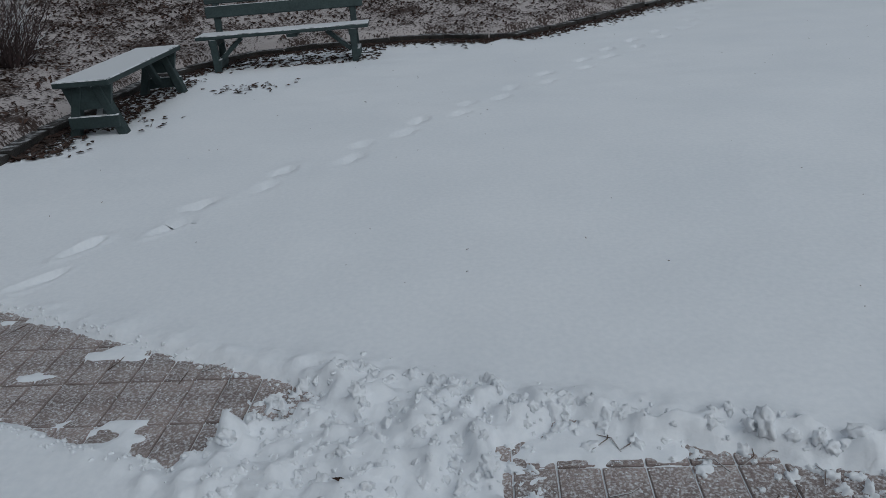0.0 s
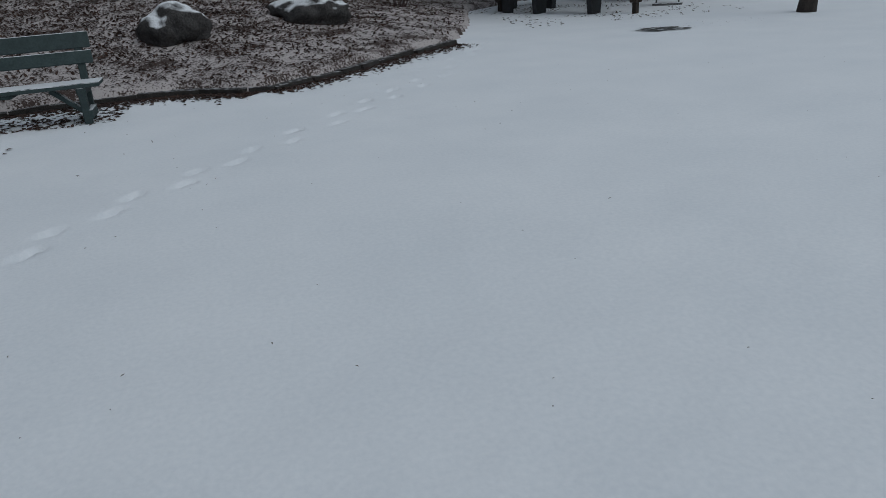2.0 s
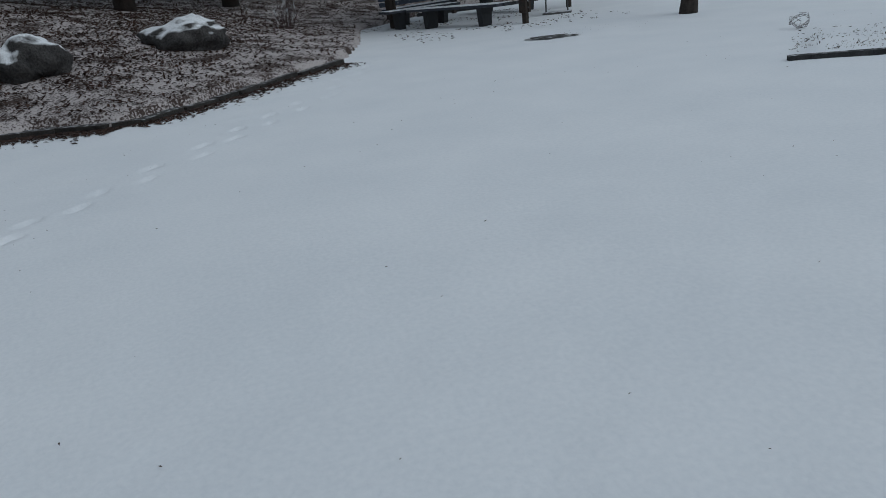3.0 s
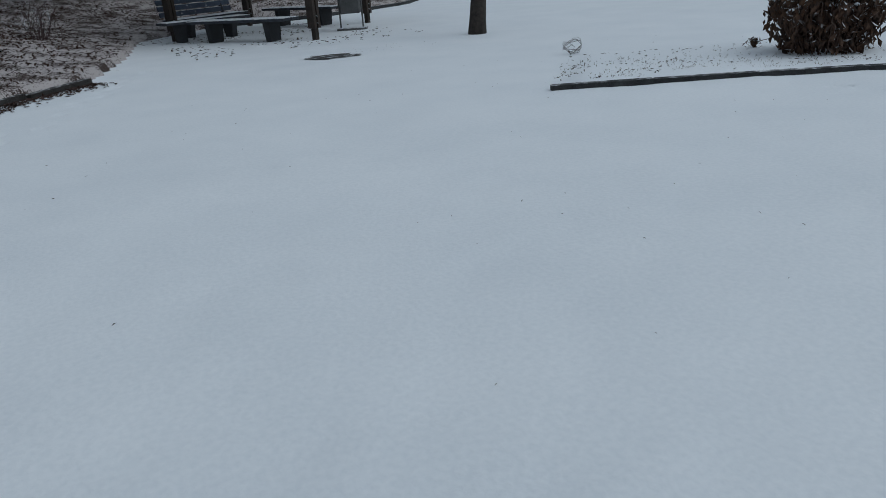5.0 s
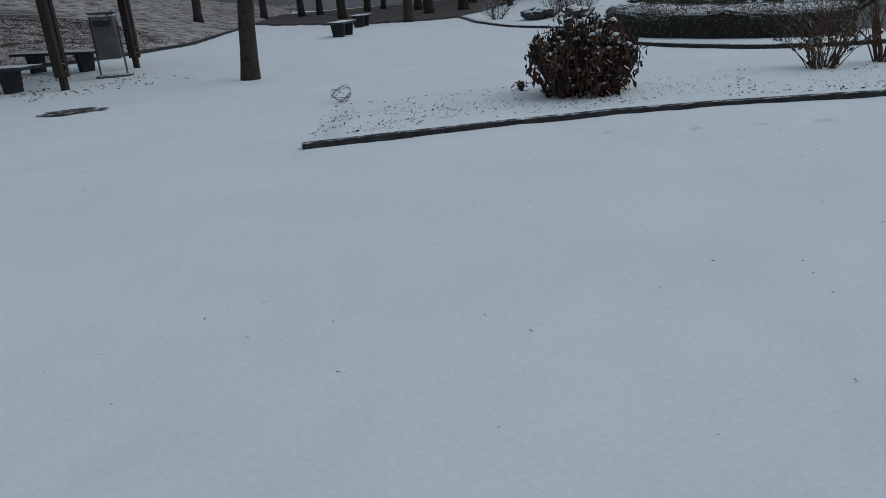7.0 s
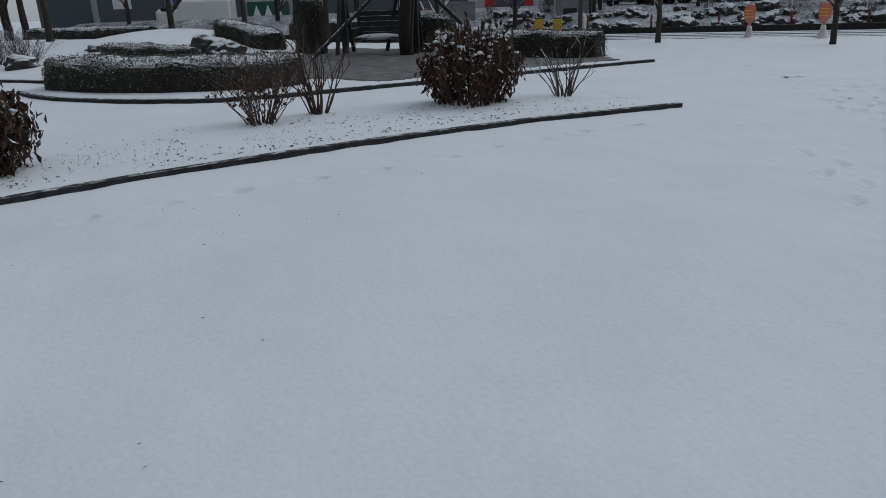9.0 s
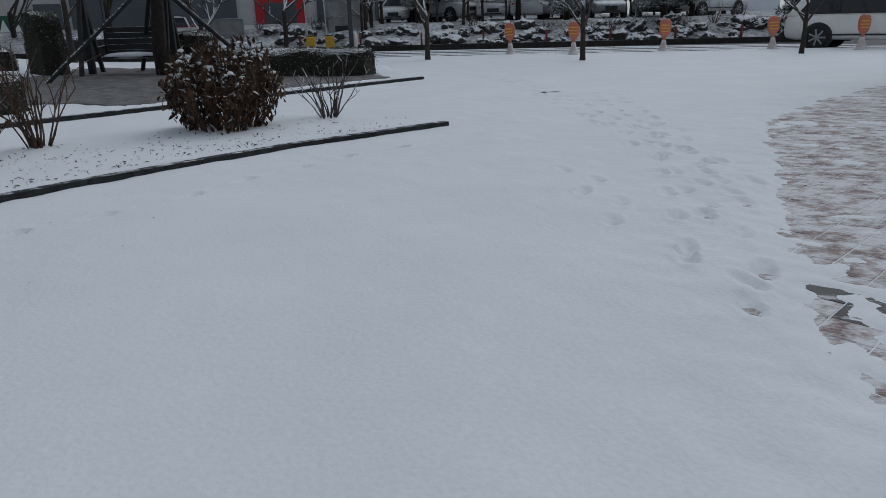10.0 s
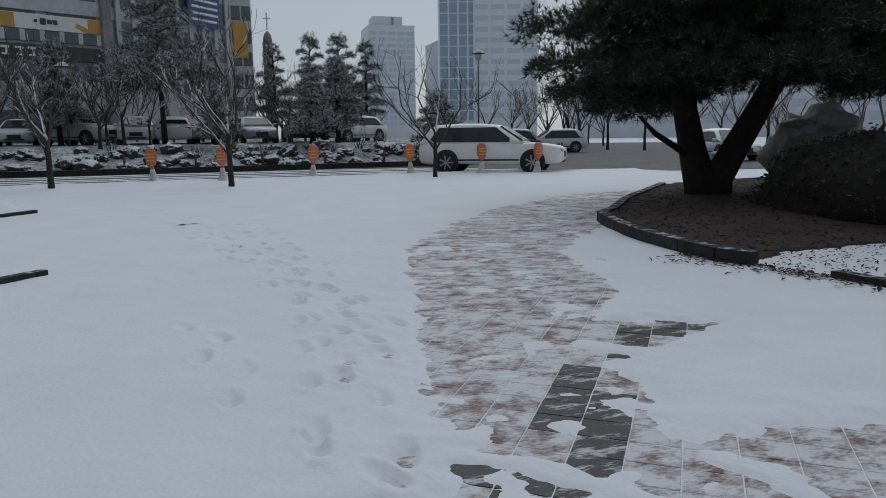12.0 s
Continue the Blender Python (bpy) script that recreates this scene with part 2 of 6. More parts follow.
def part(name, geo, material, parent=None, label="", smooth=False):
    """Links the geometry as ONE mesh object under a thing or a part."""
    ob = new(name, geo.mesh(name, smooth))
    ob.data.materials.append(material)
    ob.parent = parent
    if label:
        ob["label"] = label
    if name in ("stems", "branches", "leaves", "limbs", "flower_heads", "crown"):
        ob["kind"] = "stuff"
    return ob


def thing(name, m, label, category, group="", kind=""):
    ob = new(name)
    ob.matrix_world = m
    return tagged(ob, label, category, group, kind)


def grid(name, x0, x1, y0, y1, cell, height, material):
    """A height field over a rectangle."""
    xs = np.linspace(x0, x1, max(2, int(round((x1 - x0) / cell)) + 1))
    ys = np.linspace(y0, y1, max(2, int(round((y1 - y0) / cell)) + 1))
    gx, gy = np.meshgrid(xs, ys)
    z = height(gx, gy)
    co = np.stack([gx, gy, z], -1).reshape(-1, 3)
    nx, ny = len(xs), len(ys)
    i = (np.arange(ny - 1)[:, None] * nx + np.arange(nx - 1)[None, :]).reshape(-1)
    quads = np.stack([i, i + 1, i + nx + 1, i + nx], -1)
    me = bpy.data.meshes.new(name)
    me.vertices.add(len(co)), me.loops.add(quads.size), me.polygons.add(len(quads))
    me.vertices.foreach_set("co", co.ravel().astype(np.float32))
    me.loops.foreach_set("vertex_index", quads.ravel().astype(np.int32))
    me.polygons.foreach_set("loop_start", np.arange(0, quads.size, 4, dtype=np.int32))
    me.polygons.foreach_set("use_smooth", np.ones(len(quads), bool))
    me.update(calc_edges=True)
    me.validate()
    ob = new(name, me)
    me.materials.append(material)
    return ob


# ---- the plan ----
BANK_LINE = [(-2.2, -14), (-2.25, 2.5), (-2.4, 4.4), (-2.5, 5.5), (-2.55, 7.4), (-1.9, 8.75), (-0.5, 9.15), (0.46, 9.17), (1.33, 8.75), (2.2, 9.45),
             (3.1, 10.55), (4.3, 11.7), (5.2, 14.2), (6.2, 18.4), (8.3, 20.6), (11.0, 20.2), (15.1, 22.3), (22.6, 31.3), (40, 52)]
STRIP = [(-2.0, 2.66), (-0.95, 2.18), (-0.55, 1.99), (0.15, 1.70), (0.42, 1.60), (0.61, 1.49), (0.52, 1.35), (0.33, 1.28), (0.19, 1.16), (-0.44, 1.38), (-1.7, 1.85)]
STRIP_B = [(1.16, 1.2), (1.33, 1.32), (1.55, 1.21), (1.76, 1.18), (1.95, 1.09), (2.1, 1.08), (3.1, 0.75), (3.0, 0.25), (1.35, 0.75), (1.2, 1.0)]
LANE = [(17.5, -11.5), (16.3, -8.11), (15.04, -6.26), (13.53, -4.41), (12.12, -3.53), (10.87, -2.8), (10.01, -2.2), (9.57, -1.92), (9.1, -1.72),
        (8.75, -1.45), (8.45, -1.3), (8.05, -1.12), (7.7, -1.0), (7.2, -0.9), (5.2, -1.9), (5.0, -4.2), (7.2, -4.5), (8.06, -3.4), (8.36, -2.9), (8.42, -2.5), (8.55, -2.34), (8.72, -2.46), (8.90, -2.78), (9.06, -2.88), (9.36, -2.97), (9.5, -4.25),
        (10.08, -3.75), (10.61, -4.58), (12.37, -5.73), (13.68, -8.03), (17.0, -14.12)]
KERB_A = [(7.69, 6.21), (8.50, 5.72), (9.45, 5.1), (10.45, 4.4), (11.38, 3.45), (12.43, 2.28), (13.45, 0.92), (14.5, -0.92)]
KERB_A_SIDE = [(7.69, 6.21), (10.3, 8.85)]
KERB_B = [(27.4, 22.6), (23.0, 17.6), (20.8, 14.5), (19.9, 11.5), (19.5, 10.4)]
KERB_C = [(17.6, 9.9), (16.55, 8.73), (15.9, 6.93), (15.85, 5.5), (16.2, 4.68), (16.85, 3.92), (17.45, 3.09), (17.85, 2.5), (19.25, 0.85), (21.2, -1.7)]
PLANTER = [(17.0, -13.9), (15.2, -10.4), (14.1, -8.7), (13.9, -8.2), (13.3, -7.7), (12.6, -7.2), (11.94, -6.86), (11.0, -6.42), (10.45, -6.42)]
PAVE_U, PAVE_V = Vector((0.56, -0.83)).normalized(), Vector((0.83, 0.56)).normalized()

TRACKS = [((-1.0, 2.5), (3.6, 8.9), 0.62, 0.16), ((3.6, 8.9), (5.2, 12.5), 0.66, 0.14), ((20.32, -3.3), (13.86, -2.75), 0.6, 0.3), ((13.86, -2.75), (11.93, -2.49), 0.6, 0.3), ((11.93, -2.49), (9.43, -1.71), 0.6, 0.3), ((17.89, -3.2), (12.66, -2.69), 0.62, 0.26), ((12.66, -2.69), (10.21, -2.31), 0.62, 0.26), ((11.63, -1.46), (9.81, -1.09), 0.62, 0.14), ((9.4, -1.25), (8.71, -1.17), 0.66, 0.14), ((8.71, -1.17), (8.15, -0.91), 0.66, 0.14), 
          ((13.6, -3.2), (8.9, -1.2), 0.62, 0.25), ((17.0, -3.9), (13.2, -3.0), 0.5, 0.25), ((9.3, 4.3), (13.6, -0.6), 1.1, 0.03)]


def footprints():
    out = []
    rs = random.Random(4)
    for (ax, ay), (bx, by), stride, wide in TRACKS:
        n = int(math.hypot(bx - ax, by - ay) / (stride * 0.5))
        w = math.atan2(by - ay, bx - ax)
        for k in range(n):
            t, s = (k + rs.uniform(-0.15, 0.15)) / n, (1 if k % 2 else -1) * wide * 0.5 + rs.uniform(-0.05, 0.05)
            out.append((ax + (bx - ax) * t - s * math.sin(w), ay + (by - ay) * t + s * math.cos(w), w + rs.uniform(-0.2, 0.2), rs.uniform(0.5, 1.0)))
    return out


STREAKS = [([(9.25, -1.5), (8.95, -1.68), (8.6, -1.85), (8.3, -1.95)], 0.085), ([(8.38, -2.45), (8.15, -2.5), (7.85, -2.4)], 0.07), ([(9.75, -3.2), (9.5, -3.3), (9.3, -3.45)], 0.09),
           ([(8.5, -1.62), (8.1, -1.56), (7.75, -1.6), (7.4, -1.75)], 0.11), ([(8.3, -1.27), (7.9, -1.3), (7.5, -1.4)], 0.07)]
PRINTS = footprints()


def snow_height(x, y):
    z = 0.028 * (fbm(x, y, 1.3, 3) - 0.5) + 0.013 * (fbm(x + 0.4 * y, 1.5 * y - 0.3 * x, 0.26, 9) - 0.5)
    for px, py, w, deep in PRINTS:
        if px < np.min(x) - 0.4 or px > np.max(x) + 0.4 or py < np.min(y) - 0.4 or py > np.max(y) + 0.4:
            continue
        dx, dy = x - px, y - py
        a, b = dx * math.cos(w) + dy * math.sin(w), -dx * math.sin(w) + dy * math.cos(w)
        r = np.sqrt((a / 0.13) ** 2 + (b / 0.046) ** 2)
        z = z - 0.050 * deep * (1 - step(r, 0.84, 1.04)) * (0.3 + 0.7 * step(a, -0.10, 0.10)) + 0.011 * deep * np.exp(-((r - 1.3) / 0.28) ** 2) * (0.4 + 1.2 * vnoise(x, y, 0.06, 27))
    wob = 0.10 * (fbm(x, y, 0.28, 21) - 0.5)
    # shovelled strip at the start
    a = inside_distance(x, y, STRIP) + 0.4 * wob + 0.05 * (fbm(x, y, 0.06, 35, 3) - 0.5)
    b = inside_distance(x, y, STRIP_B) + 0.9 * wob + 0.03 + 0.08 * (fbm(x, y, 0.06, 33, 3) - 0.5)
    lump = 0.07 * np.clip(fbm(x, y, 0.13, 31, 4) - 0.42, 0, 1) + 0.06 * np.clip(vnoise(x, y, 0.06, 37) - 0.5, 0, 1) + 0.022 * (fbm(x, y, 0.035, 39, 2) - 0.4)
    pile = np.exp(-((np.clip(-np.maximum(a, b), 0, 9)) / 0.11) ** 2)
    heap = step(inside_distance(x, y, [(0.2, 1.15), (0.5, 1.66), (1.0, 1.5), (1.9, 1.28), (2.6, 1.1), (2.1, 1.1), (1.3, 1.3), (1.15, 1.0), (1.3, 0.7), (0.6, 0.6)]), -0.12, 0.08)
    z = z + (pile * 0.35 + heap) * lump * 1.5
    for s, n in ((a, 0.58), (b, 0.44)):
        rest = step(fbm(x * 0.9, y * 1.6, 0.22, 41, 4), n + 0.05, n + 0.11)
        z = np.where(s > -0.1, z * (1 - step(s, -0.03, 0.03)) + step(s, -0.03, 0.03) * (-0.027 + 0.016 * rest), z)
    # trodden lane
    c = inside_distance(x, y, LANE) + 1.8 * wob + 0.12 * (fbm(x, y, 0.09, 23, 3) - 0.5) + 0.09
    u, v = x * PAVE_U.x + y * PAVE_U.y, x * PAVE_V.x + y * PAVE_V.y
    far = step(u, 6.5, 9.5)
    st, ac = 0.31 * x + 0.95 * y, 0.95 * x - 0.31 * y
    rest = step(0.6 * fbm(st * 0.75, ac, 0.17, 51, 4) + 0.4 * fbm(u, v, 0.6, 55, 2) - 0.012 * far, 0.555, 0.72) * (0.5 + 0.5 * vnoise(u, v, 0.3, 53))
    rut = 0.0
    for streak, wide in STREAKS:
        rut = np.maximum(rut, 1 - step(np.abs(line_distance(x, y, streak)) + 0.9 * wob + 0.09 * (fbm(x, y, 0.07, 29, 3) - 0.5), wide * 0.6, wide))
    low = -0.0235 + 0.0145 * np.maximum(rest, rut)
    e = step(c, -0.10, 0.14)
    z = z * (1 - e) + e * low
    # churned edge beside the lane
    z = z + 0.022 * step(c, -1.1, -0.1) * (1 - e) * (fbm(x, y, 0.17, 61, 3) - 0.5) * 1.6
    # under the kerbed beds and the planter the snow gives way
    return z


def bank_height(x, y):
    s = line_distance(x, y, BANK_LINE)
    up = 0.10 + 0.19 * np.clip(s, 0, 14) + 0.05 * np.clip(s - 14, 0, 60)
    z = np.where(s > 0.05, up + 0.05 * (fbm(x, y, 0.7, 71) - 0.5) + 0.25 * step(s, 1, 6) * (fbm(x, y, 3.0, 73) - 0.5), -0.25)
    return z


# ---- ground ----
g = Geo().add([(-1500, -1500, -0.075), (1500, -1500, -0.075), (1500, 1500, -0.075), (-1500, 1500, -0.075)], [(0, 1, 2, 3)])
tagged(part("ground", g, GROUND_SNOW), "wide level ground under thin snow", "ground", kind="structure")

ROAD_NEAR = [(36, 26), (31.0, 2.0), (30.0, -3.5), (27.9, -10.6), (26.6, -14.5), (24.0, -19.5), (19.0, -29.0)]
BED_A = KERB_A + [(16.6, 1.2), (12.6, 6.2), (10.3, 8.85)]
BED_C = KERB_B + KERB_C + [(27.5, -1.2), (33.5, 4), (36, 14), (33, 26)]
DIRT = [(17.75, 3.4), (19.2, 1.5), (21.0, -1.0), (26, 0), (28, 6.5), (23, 7.4), (19.0, 5.8)]


def bed_height(x, y):
    d = inside_distance(x, y, BED_C)
    lift = 0.75 * np.exp(-((x - 27.5) / 4.0) ** 2 - ((y - 12.0) / 3.6) ** 2) + 0.5 * np.exp(-((x - 31) / 3.0) ** 2 - ((y - 20) / 7.0) ** 2)
    return np.where(d > 0.02, 0.06 + lift * step(d, 0, 3) + 0.03 * (fbm(x, y, 0.8, 81) - 0.5), -0.15)


def dirt_height(x, y):
    d = inside_distance(x, y, DIRT) + 0.5 * (fbm(x, y, 0.6, 83) - 0.5)
    return np.where((d > 0) & (inside_distance(x, y, BED_C) > 0.1), bed_height(x, y) + 0.012, -0.2)


def snow_sheet(x, y):
    z = snow_height(x, y)
    a = inside_distance(x, y, BED_A)
    z = z + 0.052 * step(a, 0.03, 0.09) * step(np.abs(line_distance(x, y, KERB_A_SIDE)), 0.03, 0.35) * (1 - step(line_distance(x, y, KERB_A), 1.3, 3.2))
    r = line_distance(x, y, ROAD_NEAR)
    z = np.where(r > 0.0, -0.12, z + 0.06 * np.exp(-((r + 0.35) / 0.3) ** 2) * fbm(x, y, 0.5, 91))
    return z


for x0, x1, y0, y1, cell in ((-2.6, 4.8, -14.5, 0, 0.25), (4.8, 15, -6, 0, 0.03), (15, 17.6, -6, 0, 0.05), (4.8, 17.6, -14.5, -6, 0.06), (17.6, 32, -20.5, 0, 0.08), (-2.6, 3.4, 0, 3, 0.018), (3.4, 15, 0, 6, 0.04),
                             (-2.6, 3.4, 3, 13, 0.045), (3.4, 15, 6, 13, 0.07), (15, 40, 0, 13, 0.15), (-2.6, 44, 13, 52, 0.25)):
    tagged(grid("snow_cover", x0, x1, y0, y1, cell, snow_sheet, SNOW), "thin fresh snow with footprints lying on the pavement", "snow", kind="structure")

DIRT_MAT = surface("frozen_dirt_dusted", (0.05, 0.045, 0.043), (0.24, 0.235, 0.235), 4, 0.9, 0.7, fine=40, vary=0)
tagged(grid("leaf_bank", -26, 46, -6, 60, 0.16, bank_height, LITTER), "sloping bank of dead leaves dusted with snow", "ground", kind="structure")
tagged(grid("garden_bed", 15, 37, -3, 27, 0.15, bed_height, SNOW), "raised garden bed under fresh snow", "ground", kind="structure")
tagged(grid("bare_dirt", 16, 29, -2.5, 9, 0.1, dirt_height, DIRT_MAT), "trodden frozen dirt under the swing bench", "ground", kind="structure")

ASPHALT = surface("wet_asphalt_with_slush", (0.028, 0.029, 0.032), (0.12, 0.123, 0.13), 0.55, 0.75, 0.3, fine=5, vary=0)
g = Geo()
far_edge = [(46, 26), (38.5, 2.0), (36.8, -3.5), (35.2, -10.6), (34.6, -16.5), (33.5, -22), (31, -29.0)]
g.add([(x - 0.5, y, -0.06) for x, y in ROAD_NEAR] + [(x, y, -0.06) for x, y in far_edge], [(i + 1, i, i + 7, i + 8) for i in range(6)])
g.add([(33.5, -22, -0.059), (19, -29, -0.059), (60, -88, -0.059), (78, -78, -0.059)], [(0, 1, 2, 3)])
tagged(part("road", g, ASPHALT), "wet asphalt road with slushy wheel tracks", "road", kind="structure")


# ridges of slush between the wheel tracks
g = Geo()
rv = random.Random(8)
for off, wide in ((0.75, 0.5), (2.2, 0.35), (3.3, 0.6), (4.9, 0.4), (6.2, 0.7)):
    V, n = [], 90
    for i in range(n + 1):
        f = i / n * 4.999
        j = int(f)
        p = Vector(ROAD_NEAR[j + 1 if j < 5 else 5]).lerp(Vector(ROAD_NEAR[min(j + 2, 6)]), f - j) if j < 4 else Vector(ROAD_NEAR[5])
        w = wide * (0.45 + 0.9 * noise.noise(Vector((i * 0.21, off, 0))) ** 2 + 0.35 * noise.noise(Vector((i * 0.9, off, 4))))
        c = p + Vector((0.97, 0.25)) * (off + 0.12 * noise.noise(Vector((i * 0.3, off * 3, 9))))
        V += [(c.x - w / 2, c.y, -0.058), (c.x, c.y, -0.035), (c.x + w / 2, c.y, -0.058)]
    g.add(V, [(3 * i + a, 3 * i + a + 1, 3 * i + a + 4, 3 * i + a + 3) for i in range(n) for a in (0, 1)])
tagged(part("slush_ridges", g, SNOW), "ridges of slush left between wheel tracks", "slush", kind="stuff")


def kerb_run(name, pts, length, width, height, material, label, gap=0.008, sink=0.08, wild=0.0, seed=1):
    """A row of kerb stones laid along pts."""
    top = tagged(new(name), label, "kerb", kind="structure")
    rs = random.Random(seed)
    pts = [Vector((*p, 0)) for p in pts]
    shared = [Geo().box(1, 1, 1, None, 0.025).mesh("kerb_stone") for _ in range(1)]
    shared[0].materials.append(material)
    total, segs = 0, []
    for a, b in zip(pts, pts[1:]):
        segs.append((total, total + (b - a).length, a, b))
        total += (b - a).length

    def along(s):
        for s0, s1, a, b in segs:
            if s <= s1 or s1 == total:
                return a.lerp(b, (s - s0) / (s1 - s0))
    s = 0.0
    while s < total - 0.05:
        n = min(total, s + length * (1 + wild * rs.uniform(-0.45, 0.45)))
        p, q = along(s), along(n)
        d = q - p
        h = height * (1 + wild * rs.uniform(-0.3, 0.3))
        mid = (p + q) / 2 + Vector((rs.uniform(-1, 1) * wild * 0.03, rs.uniform(-1, 1) * wild * 0.03, (h - sink) / 2))
        ob = new("kerb_stone", shared[0])
        ob.matrix_world = Matrix.LocRotScale(mid, Euler((wild * rs.uniform(-0.06, 0.06), wild * rs.uniform(-0.06, 0.06), math.atan2(d.y, d.x) + wild * rs.uniform(-0.08, 0.08))),
                                            (d.length - gap, width * (1 + wild * rs.uniform(-0.2, 0.2)), h + sink))
        ob.parent = top
        s = n
    return top


kerb_run("bank_kerb", BANK_LINE[1:12], 0.5, 0.13, 0.055, KERB_DARK, "rough dark stone kerb along the leaf bank", wild=0.7)
kerb_run("far_bank_kerb", BANK_LINE[14:18], 1.0, 0.12, 0.09, KERB, "grey kerb along the far bank", wild=0.1)
kerb_run("bed_kerb", KERB_A, 1.0, 0.095, 0.048, KERB, "grey granite kerb of the planting strip", wild=0.06)
kerb_run("bed_kerb", KERB_A_SIDE, 1.0, 0.07, -0.012, KERB, "snow-covered side kerb of the planting strip", wild=0.06)
kerb_run("garden_kerb", KERB_B, 1.0, 0.10, 0.055, KERB, "curved grey kerb of the garden bed", wild=0.06)
kerb_run("garden_kerb", KERB_C, 1.0, 0.10, 0.055, KERB, "curved grey kerb of the hedge bed", wild=0.06)
kerb_run("planter_kerb", PLANTER, 0.6, 0.15, 0.13, KERB, "curved granite kerb of the tree planter", wild=0.08)


# ---- benches ----
def park_bench(m):
    """Bench with a back; its length along x, front towards -y."""
    b = thing("park_bench", m, "weathered green wooden park bench with snow-dusted seat and back", "bench")
    L = 1.92
    part("seat", Geo().box(L, 0.36, 0.045, pose(0, 0.02, 0.385), 0.008), GREEN_PAINT, b, "snow-covered seat plank")
    for z, y, h in ((0.62, 0.27, 0.13), (0.785, 0.31, 0.16)):
        part("back_board", Geo().box(L - 0.12, 0.035, h, pose(0, y, z, -12), 0.006), GREEN_PAINT, b)
    for s in (-0.78, 0.78):
        part("leg", Geo().box(0.07, 0.09, 0.38, pose(s, -0.11, 0.175, 0, 0, 0), 0.008), GREEN_PAINT, b)
        part("back_post", Geo().beam((s, 0.20, -0.02), (s, 0.34, 0.86), 0.07, 0.06, 0.006), GREEN_PAINT, b)
        part("foot_rail", Geo().box(0.06, 0.36, 0.09, pose(s + 0.03, 0.03, 0.10), 0.006), GREEN_PAINT, b)
        part("top_rail", Geo().box(0.09, 0.34, 0.07, pose(s, 0.02, 0.328), 0.006), GREEN_PAINT, b)
        k = -1 if s > 0 else 1
        part("brace", Geo().beam((s + k * 0.04, -0.03, 0.13), (s + k * 0.30, 0.0, 0.35), 0.05, 0.05, 0.005), GREEN_PAINT, b)
    part("cross_batten", Geo().box(0.12, 0.30, 0.04, pose(0.1, 0.03, 0.342), 0.006), GREEN_PAINT, b)
    return b


def plank_bench(m):
    """Backless bench, its length along y, with flared plank ends."""
    b = thing("plank_bench", m, "weathered green backless bench with a snow-covered top", "bench")
    part("top", Geo().box(0.44, 1.76, 0.05, pose(0, -0.09, 0.425), 0.008), GREEN_PAINT, b, "snow-covered seat plank")
    for s in (-0.86, 0.68):
        g = Geo().add([(-0.20, s - 0.02, 0.40), (0.20, s - 0.02, 0.40), (0.15, s - 0.02, 0.21), (-0.15, s - 0.02, 0.21), (-0.20, s + 0.02, 0.40), (0.20, s + 0.02, 0.40), (0.15, s + 0.02, 0.21), (-0.15, s + 0.02, 0.21)],
                      [(0, 3, 2, 1), (4, 5, 6, 7), (0, 1, 5, 4), (1, 2, 6, 5), (2, 3, 7, 6), (3, 0, 4, 7)])
        part("end_board", g, GREEN_PAINT, b)
        for k in (-1, 1):
            part("leg", Geo().beam((k * 0.20, s * 0.985, -0.02), (k * 0.07, s * 0.985, 0.40), 0.09, 0.07, 0.006), GREEN_PAINT, b)
        part("foot_board", Geo().box(0.40, 0.045, 0.10, pose(0, s * 1.03, 0.11), 0.006), GREEN_PAINT, b)
        part("brace", Geo().beam((0, s * 0.9, 0.12), (0, s * 0.55, 0.39), 0.06, 0.05, 0.005), GREEN_PAINT, b)
    return b


plank_bench(pose(-2.05, 5.95, 0, 0, 0, 4))
park_bench(pose(-1.13, 7.86, 0, 0, 0, 6))

# ---- foliage helpers ----
def array_mesh(name, co, k):
    """A mesh of separate polygons of k corners from an array of corners."""
    me = bpy.data.meshes.new(name)
    n = len(co)
    me.vertices.add(n), me.loops.add(n), me.polygons.add(n // k)
    me.vertices.foreach_set("co", np.asarray(co, np.float32).ravel())
    me.loops.foreach_set("vertex_index", np.arange(n, dtype=np.int32))
    me.polygons.foreach_set("loop_start", np.arange(0, n, k, dtype=np.int32))
    me.update(calc_edges=True)
    return me


def unit(v):
    return v / np.maximum(np.linalg.norm(v, axis=-1, keepdims=True), 1e-9)


def leaves(centre, size, rs, hang=0.0, flat=0.0, slim=0.45):
    """Folded leaves (two quads' worth in four corners) at the given places. hang: how far they droop; flat: how level they lie."""
    n = len(centre)
    d = rs.normal(size=(n, 3))
    d[:, 2] = d[:, 2] * (1 - flat) - hang * 1.6
    d = unit(d)
    up = rs.normal(size=(n, 3)) * (1 - flat) + np.array([0, 0, 1.0]) * (0.4 + 3 * flat)
    s = unit(np.cross(d, up))
    nn = np.cross(s, d)
    L = (size * rs.uniform(0.6, 1.3, n))[:, None]
    a, b = centre - d * L * 0.5, centre + d * L * 0.5
    mid = centre + d * L * 0.05
    p, q = mid + s * L * slim * 0.5 + nn * L * 0.12, mid - s * L * slim * 0.5 + nn * L * 0.12
    return np.stack([a, p, b, a, b, q], 1).reshape(-1, 3)


